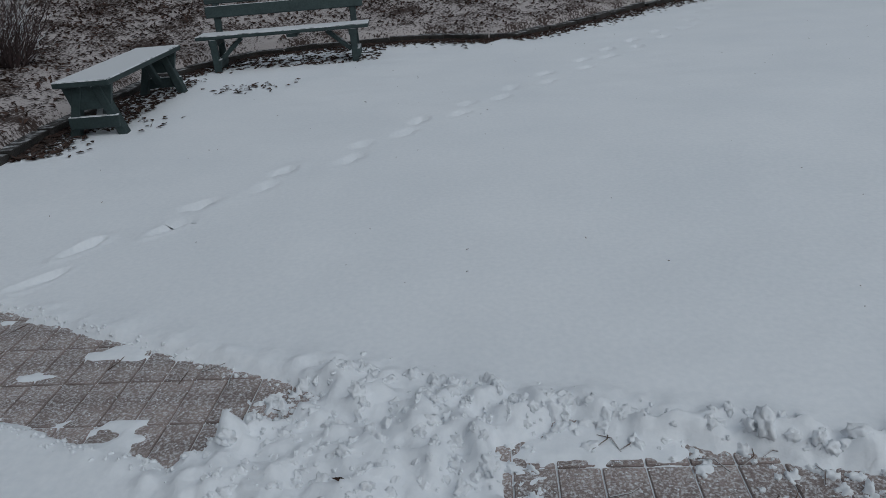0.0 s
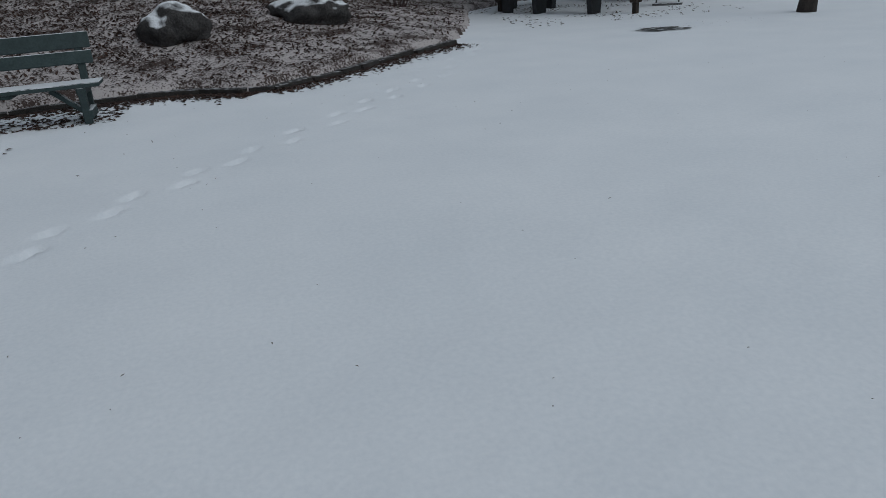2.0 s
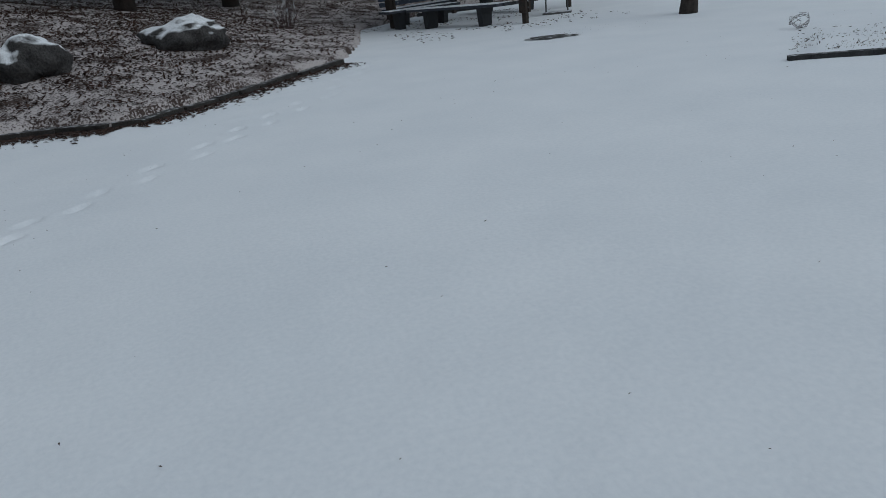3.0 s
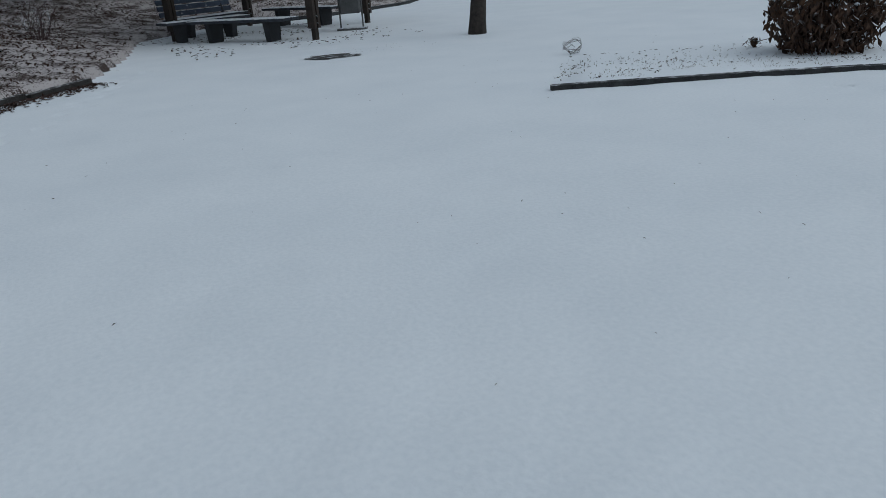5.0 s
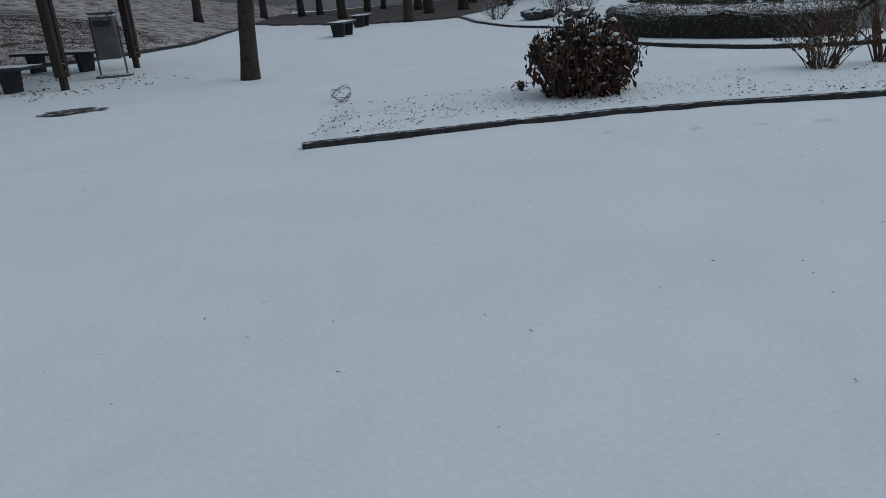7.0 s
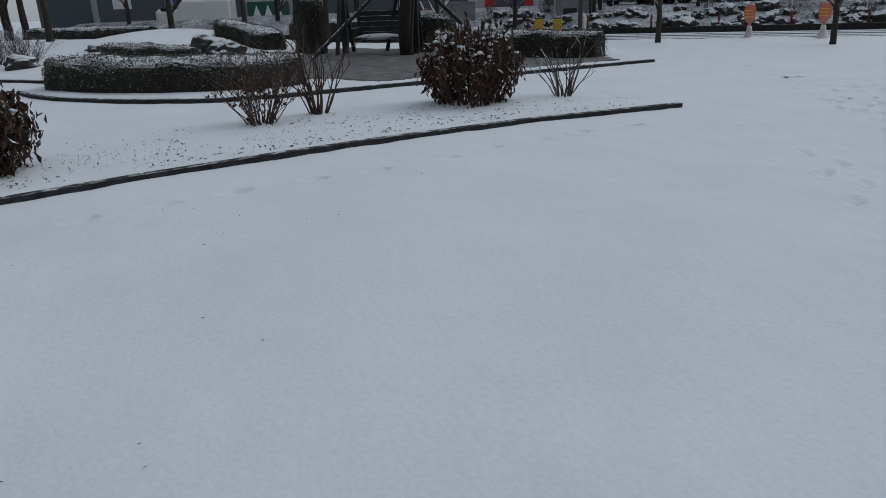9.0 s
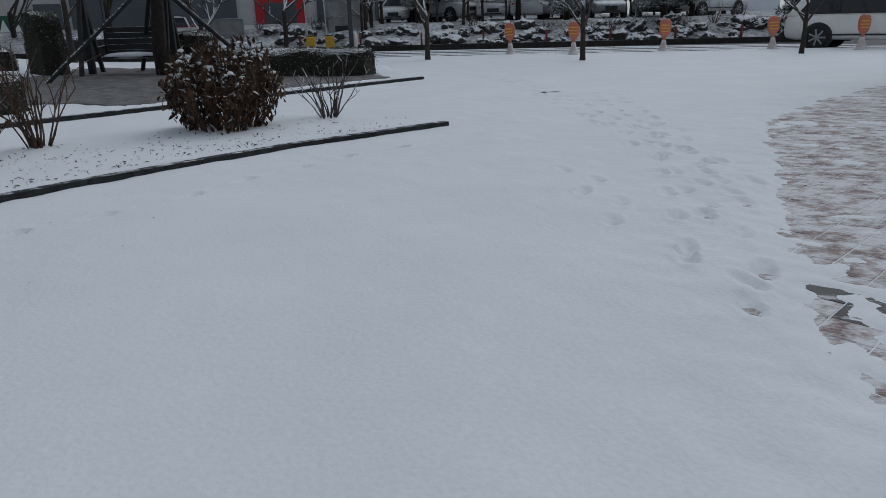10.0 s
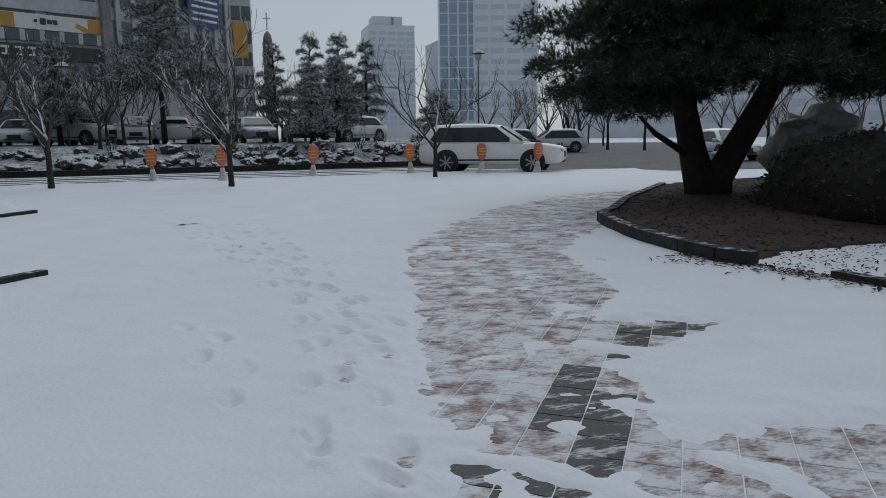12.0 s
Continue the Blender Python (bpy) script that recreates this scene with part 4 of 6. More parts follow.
# ---- hedges ----
def hedge(pts, wide, height, seed, label, z=None, leaf_n=6000, name="clipped_hedge", size=0.033):
    """A clipped hedge along a line: a lumpy shade-dark core under small leaves."""
    leaf_n = int(leaf_n * 1.9)
    h = thing(name, pose(0, 0, 0), label, "hedge")
    P = [Vector((*p, 0)) for p in pts]
    rs = np.random.RandomState(seed)
    n = max(4, int(sum((b - a).length for a, b in zip(P, P[1:])) / 0.22))
    total = sum((b - a).length for a, b in zip(P, P[1:]))

    def at(s):
        for a, b in zip(P, P[1:]):
            L = (b - a).length
            if s <= L + 1e-6:
                return a.lerp(b, s / L), (b - a).normalized()
            s -= L
        return P[-1], (P[-1] - P[-2]).normalized()
    ring, V, F = 15, [], []
    for i in range(n + 1):
        c, d = at(total * i / n)
        side = Vector((-d.y, d.x, 0))
        zz = z(c.x, c.y) if z else 0.05
        end = min(1.0, 0.62 + 0.38 * math.sin(math.pi * min(1, max(0.0, min(i, n - i) / 2.0)) / 2))
        for k in range(ring):
            w = math.pi * k / (ring - 1)
            a = math.copysign(abs(math.cos(w)) ** 0.42, math.cos(w)) * wide / 2 * end
            b = abs(math.sin(w)) ** 0.5 * height * (0.9 + 0.1 * end)
            p = c + side * a + Vector((0, 0, zz - 0.04 + b))
            p += Vector((noise.noise(p * 3.1), noise.noise(p * 3.3 + Vector((5, 0, 0))), noise.noise(p * 2.9 + Vector((0, 7, 0))))) * 0.07
            V.append(p)
    for i in range(n):
        for k in range(ring - 1):
            F.append((i * ring + k, (i + 1) * ring + k, (i + 1) * ring + k + 1, i * ring + k + 1))
    F.append(tuple(range(ring)))
    F.append(tuple(n * ring + k for k in range(ring))[::-1])
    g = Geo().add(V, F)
    part("core", g, HEDGE_SHADED_CORE, h)
    v = np.array([tuple(p) for p in V]).reshape(n + 1, ring, 3)
    i, k = rs.uniform(0, n - 0.01, leaf_n), rs.uniform(0, ring - 1.01, leaf_n)
    i0, k0 = i.astype(int), k.astype(int)
    fi, fk = (i - i0)[:, None], (k - k0)[:, None]
    c = (v[i0, k0] * (1 - fi) + v[i0 + 1, k0] * fi) * (1 - fk) + (v[i0, k0 + 1] * (1 - fi) + v[i0 + 1, k0 + 1] * fi) * fk
    for e in (0, n):
        m = leaf_n // 14
        a, b = rs.uniform(0, 1, m)[:, None], rs.randint(0, ring, m)
        ce = v[e].mean(0)
        c = np.concatenate([c, ce * (1 - a) + v[e, b] * a])
    c = c + rs.normal(size=c.shape) * 0.025
    cloud("leaves", leaves(c, size, rs, flat=0.2, slim=0.6), 3, HEDGE_LEAF, h)
    return h


hedge([(18.35, 9.4), (17.75, 8.2), (17.35, 6.9), (17.5, 5.7), (17.95, 4.9)], 1.35, 0.56, 51, "low dark clipped hedge powdered with snow", None, 11000)
hedge([(22.8, 11.2), (22.75, 8.9)], 0.9, 0.42, 52, "small low hedge half buried in snow", ground_z, 3500)
hedge([(27.2, 10.0), (26.3, 8.6), (25.7, 7.9)], 1.0, 0.52, 53, "rounded snowy hedge on the mound", ground_z, 5000)
hedge([(24.2, 3.0), (23.2, 1.3), (22.1, -0.7)], 1.0, 0.62, 54, "square-cut dark hedge by the garden kerb", None, 8000)
hedge([(26.3, 3.9), (27.0, 3.2)], 1.2, 1.0, 55, "ball-shaped evergreen bush with a snowy top", ground_z, 4000, "round_bush")
hedge([(25.2, 7.0), (25.7, 6.6)], 0.9, 1.5, 56, "upright evergreen bush beside the swing bench", ground_z, 3500, "evergreen_bush")
hedge([(32.5, 9.5), (31.8, 5.0)], 1.2, 0.9, 57, "tall snowy hedge behind the garden", None, 6000)
hedge([(32.5, 15.0), (34.0, 21.0)], 1.2, 0.9, 58, "brown snowy hedge along the street side", None, 6000)


# ---- swing bench ----
b = thing("swing_bench", pose(25.27, 4.82, 0.06, 0, 0, 84), "black slatted swing bench with a snow-covered seat in a timber frame", "swing")
for s in (-1.0, 1.0):
    part("post", Geo().box(0.15, 0.15, 2.7, pose(s, 0, 1.3), 0.012), BLACK_WOOD, b)
    part("rope", Geo().tube([(s * 0.55, 0.0, 0.55), (s * 0.55, 0.0, 2.5)], [0.012, 0.012], 6), BLACK_WOOD, b)
for s in (-1.0, 1.0):
    for e in (-0.95, 0.95):
        part("side_brace", Geo().beam((s, e * 0.75, -0.05), (s, 0.05 * e, 1.9), 0.10, 0.09, 0.01, (1, 0, 0)), BLACK_WOOD, b)
part("crossbeam", Geo().box(2.3, 0.14, 0.16, pose(0, 0, 2.58), 0.01), BLACK_WOOD, b)
for k in range(3):
    part("seat_slat", Geo().box(1.4, 0.14, 0.035, pose(0, 0.16 - 0.16 * k, 0.43), 0.005), BLACK_WOOD, b)
for k in range(5):
    part("back_slat", Geo().box(1.4, 0.03, 0.128, pose(0, -0.27 - 0.025 * k, 0.52 + 0.135 * k, 10), 0.005), BLACK_WOOD, b)
for s in (-0.7, 0.7):
    part("arm", Geo().beam((s, 0.24, 0.66), (s, -0.30, 0.68), 0.06, 0.05), BLACK_WOOD, b)
    part("arm_post", Geo().box(0.05, 0.05, 0.26, pose(s, 0.2, 0.54), 0.005), BLACK_WOOD, b)
    part("back_post", Geo().beam((s, -0.24, 0.40), (s, -0.40, 1.18), 0.05, 0.05), BLACK_WOOD, b)
part("seat_snow", Geo().blob(0.66, 0.24, 0.085, pose(0, 0.04, 0.46), 3, 0.1, 2, 3), SNOW, b, "snow lying on the seat", True)

# blue bench on the mound
b = thing("blue_bench", pose(29.9, 20.7, ground_z(29.9, 20.7), 0, 0, 108), "blue slatted garden bench under trees", "bench")
for k in range(3):
    part("seat_slat", Geo().box(2.3, 0.13, 0.04, pose(0, -0.15 + 0.15 * k, 0.42), 0.005), BLUE_PAINT, b)
for k in range(4):
    part("back_slat", Geo().box(2.3, 0.03, 0.12, pose(0, 0.25 + 0.03 * k, 0.52 + 0.135 * k, -10), 0.005), BLUE_PAINT, b)
for s in (-1.0, 1.0):
    for y in (-0.18, 0.2):
        part("leg", Geo().box(0.07, 0.07, 0.46, pose(s, y, 0.18), 0.005), BLUE_PAINT, b)
    part("arm", Geo().beam((s, -0.22, 0.64), (s, 0.3, 0.66), 0.06, 0.04), BLUE_PAINT, b)

for k, (x, y, h, r) in enumerate(((24.0, 21.9, 7, 0.19), (28.9, 25.6, 8, 0.24), (31.5, 25.8, 8, 0.26), (30.2, 17.7, 6, 0.13), (28.6, 20.6, 6, 0.12), (33.0, 14.5, 6, 0.12), (35.0, 22.0, 7, 0.16), (31.5, 11.0, 5, 0.1), (30.2, 7.6, 5, 0.1),
                               (26.5, 29.0, 8, 0.22), (20.5, 31.5, 8, 0.2), (33.0, 30.5, 8, 0.22), (1.0, 19.0, 7, 0.16), (-5.5, 12.5, 7, 0.18))):
    bare_tree("bare_tree", pose(x, y, ground_z(x, y), 0, 0, 40 * k), h, r, 60 + k, "leafless garden tree with a dark trunk in snow", 3, 0.4)

# ---- tree planter ----
SOIL = surface("brown_bark_soil", (0.016, 0.011, 0.009), (0.075, 0.05, 0.04), 6, 0.95, 1.0, fine=45, vary=0, depth=0.03, snow=0.4, snow_from=1.14, flakes=30.0)
NEEDLE = surface("dark_pine_needle", (0.007, 0.011, 0.006), (0.036, 0.050, 0.024), 3, 0.6, 0.1, fine=12, snow=0.6, snow_from=0.72)
NEEDLE_SNOWY = surface("snowy_pine_needle", (0.012, 0.018, 0.013), (0.05, 0.062, 0.045), 3, 0.6, 0.1, fine=12, snow=0.95, snow_from=-0.02)
PINE_BARK = surface("dark_pine_bark", (0.012, 0.009, 0.008), (0.05, 0.036, 0.03), 11, 0.95, 1.0, fine=50, snow=0.3, snow_from=0.9, depth=0.03)
PLANTER_AREA = PLANTER + [(10.6, -7.4), (10.1, -9.0), (8.8, -9.8), (6.5, -11.0), (7.5, -16.5), (14.0, -18.5), (17.2, -16.5)]


def soil_height(x, y):
    d = inside_distance(x, y, PLANTER_AREA)
    brim = np.abs(line_distance(x, y, [(10.45, -6.42), (10.6, -7.4), (10.1, -9.0), (8.8, -9.8), (6.5, -11.0)]))
    return np.where(d > 0.03, 0.012 + 0.09 * step(brim, 0.1, 1.4) + 0.16 * step(d, 0, 4.0) + 0.035 * (fbm(x, y, 0.35, 111) - 0.5), -0.2)


tagged(grid("planter_soil", 6, 18, -19, -6, 0.09, soil_height, SOIL), "dark brown soil of the raised tree planter", "ground", kind="structure")
rs = np.random.RandomState(17)
n = 9000
c = np.stack([rs.uniform(7, 17, n), rs.uniform(-17, -6, n)], 1)
d = inside_distance(c[:, 0], c[:, 1], PLANTER_AREA)
c = c[(d > 0.05)]
co = leaves(np.column_stack([c, soil_height(c[:, 0], c[:, 1]) + 0.01]), 0.06, rs, flat=0.7, slim=0.35)
tagged(cloud("planter_litter", co, 3, LEAF_DEAD), "brown leaf litter over the planter soil", "leaves", kind="stuff")
n = 420
c = np.stack([rs.uniform(8.8, 11.3, n), -6.45 - 0.0 + np.abs(rs.normal(0, 0.22, n))], 1)
tagged(cloud("planter_leaves", leaves(np.column_stack([c, np.full(n, 0.012)]), 0.06, rs, flat=0.85, slim=0.5), 3, LEAF_DEAD), "dead leaves strewn on the snow by the planter", "leaves", kind="stuff")
n = 2600
c = np.stack([rs.uniform(6.8, 10.7, n), rs.uniform(-10.5, -6.2, n)], 1)
d = inside_distance(c[:, 0], c[:, 1], PLANTER_AREA)
c = c[(d < 0.03) & (rs.uniform(size=n) < np.clip(1.15 + 0.35 * d, 0.12, 1))]
tagged(cloud("planter_leaves", leaves(np.column_stack([c, np.full(len(c), 0.014)]), 0.046, rs, flat=0.75, slim=0.5), 3, LEAF_DEAD), "dead leaves strewn thickly over snow beside the shrub", "leaves", kind="stuff")
kerb_run("planter_kerb", [(9.71, -6.42), (8.6, -6.2), (7.0, -6.3)], 0.5, 0.12, 0.06, KERB_DARK, "low dark kerb half under snow", wild=0.2, seed=4)


def pine_pads(pads, count, length, seed, width=0.012, per=12):
    """Needle tufts over flattened pads of (x, y, z, rx, ry, rz)."""
    rr = np.random.RandomState(seed)
    vol = np.array([(p[3] * p[4]) ** 0.9 for p in pads])
    out_c, out_d = [], []
    for p, k in zip(pads, (count * vol / vol.sum()).astype(int)):
        u = unit(rr.normal(size=(k, 3)))
        u[:, 2] = np.where(u[:, 2] < -0.35, -u[:, 2] * 0.4, u[:, 2])
        r = rr.uniform(0.25, 1, (k, 1)) ** 0.45
        r = r * (1 + 0.22 * np.sin(u[:, :1] * 7 + p[0]) * np.cos(u[:, 1:2] * 6 + p[1]))
        c = u * r * np.array([p[3], p[4], p[5]]) + np.array(p[:3])
        out_c.append(c)
        out_d.append(unit(u + np.array([0, 0, 0.5])))
    return needles(np.concatenate(out_c), np.concatenate(out_d), length, rr, per, width, 0.8)


def pine(name, m, height, crown, seed, label, first=0.3, pads_n=16, tufts=1100, r=0.13, flat=0.28, needle=0.24, material=None, width=0.02, lean=0.0):
    t = thing(name, m, label, "tree")
    k = random.Random(seed)
    pts = [(lean * (i / 7) ** 1.5 + k.uniform(-1, 1) * r * 0.5 * (i > 0), k.uniform(-1, 1) * r * 0.5 * (i > 0), -0.06 + height * 0.97 * i / 7) for i in range(8)]
    part("trunk", Geo().tube(pts, [r * (1.15 - 0.13 * i) for i in range(8)], 9), PINE_BARK, t, "", True)
    pads, g = [], Geo()
    for i in range(pads_n):
        f = first + (1 - first) * (i + 0.5) / pads_n
        w = i * 2.4 + k.uniform(-0.4, 0.4)
        reach = crown * (1.06 - f) ** 0.62 * k.uniform(0.62, 1.0)
        o = Vector((lean * f ** 1.5, 0, height * f))
        e = o + Vector((math.cos(w) * reach * 0.66, math.sin(w) * reach * 0.66, height * 0.02))
        g.tube([o, o.lerp(e, 0.5) + Vector((0, 0, 0.06)), e], [r * 0.35, r * 0.25, r * 0.12], 5)
        pads.append((e.x, e.y, e.z + 0.05, reach * 0.55, reach * 0.5, reach * flat))
    pads.append((lean, 0, height * 0.97, crown * 0.26, crown * 0.26, crown * 0.3))
    part("branches", g, PINE_BARK, t)
    cloud("crown", pine_pads(pads, tufts, needle, seed, width), 3, material or NEEDLE_SNOWY, t, "dark needle crown caught with snow")
    return t


# the big leaning pine of the planter
t = thing("planter_pine", pose(14.55, -11.85, 0.2), "large dark spreading pine with two leaning trunks in the planter", "tree")
part("trunk", Geo().tube([(0.06, -0.05, -0.15), (0.10, 0.05, 0.2), (0.22, 0.12, 0.7), (0.36, 0.22, 1.5), (0.35, 0.25, 2.3), (0.1, 0.2, 3.4)], [0.36, 0.30, 0.25, 0.22, 0.19, 0.12], 14), PINE_BARK, t, "", True)
part("trunk", Geo().tube([(-0.10, -0.12, -0.15), (-0.16, -0.15, 0.25), (-0.38, -0.32, 0.8), (-0.68, -0.52, 1.5), (-1.0, -0.7, 2.3), (-1.2, -0.8, 3.2)], [0.34, 0.27, 0.24, 0.21, 0.18, 0.11], 14), PINE_BARK, t, "", True)
k = random.Random(6)
pads = []
for i in range(84):
    w = k.uniform(0, 6.283)
    o = 0.1 + 0.75 * math.sqrt(k.random())
    # long axis across the lane
    a, b = o * math.cos(w) * 4.4, o * math.sin(w) * 2.8
    x, y = 0.62 * a + 0.78 * b - 0.95, 0.78 * a - 0.62 * b - 0.9
    z = 1.38 + 3.1 * (1 - o ** 2) * k.random() + 0.7 * k.random() * (1 - o) + 0.25 * k.random()
    pads.append((x, y, z, k.uniform(0.8, 1.25), k.uniform(0.8, 1.2), k.uniform(0.32, 0.5)))
pads += [(-0.35, 0.7, 2.0, 0.85, 0.7, 0.34), (-1.0, 0.35, 1.95, 0.8, 0.7, 0.32), (0.35, 0.75, 2.05, 0.8, 0.7, 0.34), (-1.5, -0.4, 1.9, 0.8, 0.7, 0.32)]
pads.append((0.2, 1.75, 1.35, 0.45, 0.4, 0.22))
pads.append((0.75, 2.9, 2.1, 0.8, 0.8, 0.42))
pads.append((1.3, 2.6, 2.8, 0.9, 0.8, 0.5))
g = Geo()
for i, p in enumerate(pads):
    if i % 3 == 0 or i >= 88:
        a = Vector((0.35, 0.25, 1.7 + 0.03 * i)) if i % 2 else Vector((-0.95, -0.65, 1.8 + 0.025 * i))
        if i == 88:
            a = Vector((0.16, 0.10, 0.55))
        e = Vector(p[:3])
        mid = a.lerp(e, 0.5) + Vector((k.uniform(-0.2, 0.2), k.uniform(-0.2, 0.2), -0.05 if i != 88 else 0.1))
        g.tube([a, mid, e], [0.075, 0.055, 0.02], 6)
part("limbs", g, PINE_BARK, t, "", True)
cloud("crown", pine_pads(pads, 38000, 0.16, 7, 0.015, 13), 3, NEEDLE, t, "dense dark green needle crown flecked with snow")

# dome shrub, boulder and marker stone in the planter
b = thing("dome_shrub", pose(11.2, -11.1, 0.1), "broad dark dome-shaped shrub in the planter", "shrub")
# near-black core: the shade between the leaves put into its colour
SHRUB_SHADE = surface("shrub_shaded_inside", (0.006, 0.005, 0.004), (0.022, 0.018, 0.013), 12, 0.95, 0.6, fine=50)
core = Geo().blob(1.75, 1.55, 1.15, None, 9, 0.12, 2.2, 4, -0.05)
part("core", core, SHRUB_SHADE, b, "", True)
v = np.array(core.v)
rr = np.random.RandomState(3)
i = rr.randint(0, len(v), 9000)
BROWN_LEAF = surface("dull_bronze_leaf", (0.014, 0.010, 0.007), (0.05, 0.04, 0.026), 4, 0.7, 0.2, fine=25, snow=0.25, snow_from=0.9)
cloud("leaves", leaves(v[i] * rr.uniform(0.97, 1.04, (9000, 1)) + rr.normal(size=(9000, 3)) * 0.035, 0.075, rr, flat=0.0, slim=0.5), 3, BROWN_LEAF, b)
PALE_ROCK = surface("pale_granite_boulder", (0.26, 0.26, 0.25), (0.48, 0.48, 0.46), 4, 0.85, 0.8, fine=40, snow=1.0, snow_from=0.40, depth=0.03, flakes=3.0)
rock(13.9, -14.6, 0.85, 0.95, 0.6, 0.85, 28, 44, "tall pale granite boulder with snow on top", "standing_boulder", PALE_ROCK, 0.45, 2.0)
g = Geo().box(0.34, 0.3, 0.80, pose(0, 0, 0.36), 0.05)
tagged(part("marker_stone", g, PALE_ROCK), "short squared granite marker stone", "stone").matrix_world = pose(16.7, -15.6, 0.05, 0, 0, 30)


# ---- the street ----
FAR_EDGE = [(46, 30), (38.2, 2), (36.6, -3.5), (34.6, -10.6), (33.2, -16.5), (32.0, -20.5)]
TERRACE = FAR_EDGE + [(34.5, -22.5), (46, -32), (95, -70), (150, -20), (130, 60)]
STONY = surface("rocky_slope_half_snowed", (0.03, 0.027, 0.025), (0.66, 0.68, 0.71), 0.9, 0.9, 0.8, fine=7, vary=0, depth=0.05)


def terrace_height(x, y):
    d = inside_distance(x, y, TERRACE)
    return np.where(d > 0, np.minimum(-0.05 + 0.36 * d, 0.92 + 0.006 * d) + 0.12 * (fbm(x, y, 1.1, 121) - 0.5), -0.4)


def tz(x, y):
    return float(terrace_height(np.array([float(x)]), np.array([float(y)]))[0])


tagged(grid("terrace", 31, 100, -60, 36, 0.4, terrace_height, STONY), "stony snow-patched slope below the car park", "ground", kind="structure")
kerb_run("street_kerb", FAR_EDGE, 1.2, 0.2, 0.16, KERB_DARK, "dark kerb along the far side of the street", wild=0.05, seed=9)
ROCKERY = surface("rockery_stone_snowed", (0.018, 0.017, 0.017), (0.10, 0.095, 0.09), 4, 0.9, 0.9, fine=20, snow=0.97, snow_from=0.42, depth=0.04)
stones = [Geo().blob(1, 0.8, 0.65, None, 60 + i, 0.7, 1.7, 3).mesh("rockery_stone", True) for i in range(5)]
for s in stones:
    s.materials.append(ROCKERY)
k = random.Random(12)
E = [Vector(p) for p in FAR_EDGE]
for i in range(150):
    j = k.choice((1, 1, 2, 2, 2, 3, 3, 3, 4))
    f = k.random()
    p = E[j].lerp(E[min(j + 1, 5)], f) if j < 5 else E[5]
    if j == 1:
        p = E[1].lerp(E[2], f)
    q = Vector((0.96, 0.28)) * k.uniform(0.25, 2.7)
    x, y = p.x + q.x, p.y + q.y
    s = k.uniform(0.15, 0.30) * k.choice((0.8, 1, 1, 1.6))
    ob = new("rockery_stone", stones[i % 5])
    ob.matrix_world = Matrix.LocRotScale((x, y, tz(x, y) + s * 0.12), Euler((k.uniform(-0.3, 0.3), k.uniform(-0.3, 0.3), k.uniform(0, 6))), (s, s, s))
    tagged(ob, "rounded dark rockery stone with snow on top", "rock", "rockery stones")
for i in range(16):
    j = k.choice((1, 2, 3, 4))
    p = E[j].lerp(E[j + 1], k.random()) + Vector((0.96, 0.28)) * k.uniform(1.5, 3.2)
    twig_shrub("roadside_shrub", pose(p.x, p.y, tz(p.x, p.y)), k.uniform(0.5, 0.9), 1.1, 26, 200 + i, BARBERRY, "leafless snowy shrub on the stony slope", 2)

ORANGE = surface("orange_plastic", (0.46, 0.12, 0.075), (0.62, 0.21, 0.14), 4, 0.45, 0.1, fine=50, snow=0.6, snow_from=0.72)
YELLOW = plain("yellow_reflector", (0.75, 0.42, 0.05), 0.35)
WHITE_PLASTIC = surface("grimy_white_plastic", (0.5, 0.42, 0.40), (0.72, 0.68, 0.66), 5, 0.5, 0.1, fine=40, snow=0.8, snow_from=0.6)


def traffic_marker(x, y, turn, lean=0):
    c = thing("traffic_marker", pose(x, y, -0.03, 0, lean, turn), "orange paddle-shaped traffic marker with yellow bars on a white cone base", "traffic cone", "roadside markers")
    part("base", Geo().lathe([(0.20, 0), (0.20, 0.04), (0.15, 0.07), (0.09, 0.26), (0.06, 0.40)], 16), WHITE_PLASTIC, c, "pale cone-shaped base", True)
    part("stem", Geo().tube([(0, 0, 0.36), (0, 0, 0.52)], [0.05, 0.05], 10), ORANGE, c)
    g = Geo()
    prof = [(0.06, 0.48), (0.11, 0.52), (0.16, 0.60), (0.18, 0.72), (0.18, 0.86), (0.15, 0.97), (0.08, 1.03)]
    g.lathe(prof, 18, Matrix.Diagonal((1, 0.45, 1, 1)))
    part("paddle", g, ORANGE, c, "", True)
    for z in (0.66, 0.75, 0.84):
        part("bar", Geo().box(0.25, 0.02, 0.035, pose(0, -0.079, z), 0.006), YELLOW, c, "yellow reflective bar")
    return c


for i, (x, y) in enumerate(((29.1, -5.82), (28.2, -7.6), (27.75, -10.38), (26.95, -13.65), (25.3, -15.4), (24.2, -16.9))):
    traffic_marker(x, y, -130 + 6 * i, (i % 3 - 1) * 3)

for i, (x, y, h, r) in enumerate(((28.15, -2.96, 4.2, 0.085), (25.25, -6.76, 4.6, 0.08), (24.75, -13.06, 4.4, 0.07))):
    bare_tree("street_tree", pose(x, y, 0, 0, 0, 70 * i), h, r, 90 + i, "slim leafless street tree lined with snow", 4, 0.30, False, 0.75, 3)
for i, (x, y, h) in enumerate(((36.7, 1.4, 4.6), (36.4, 4.6, 4.0))):
    bare_tree("street_tree", pose(x, y, 0), h, 0.11, 95 + i, "leafless snow-lined tree by the gate", 4, 0.35, False, 0.9, 3)

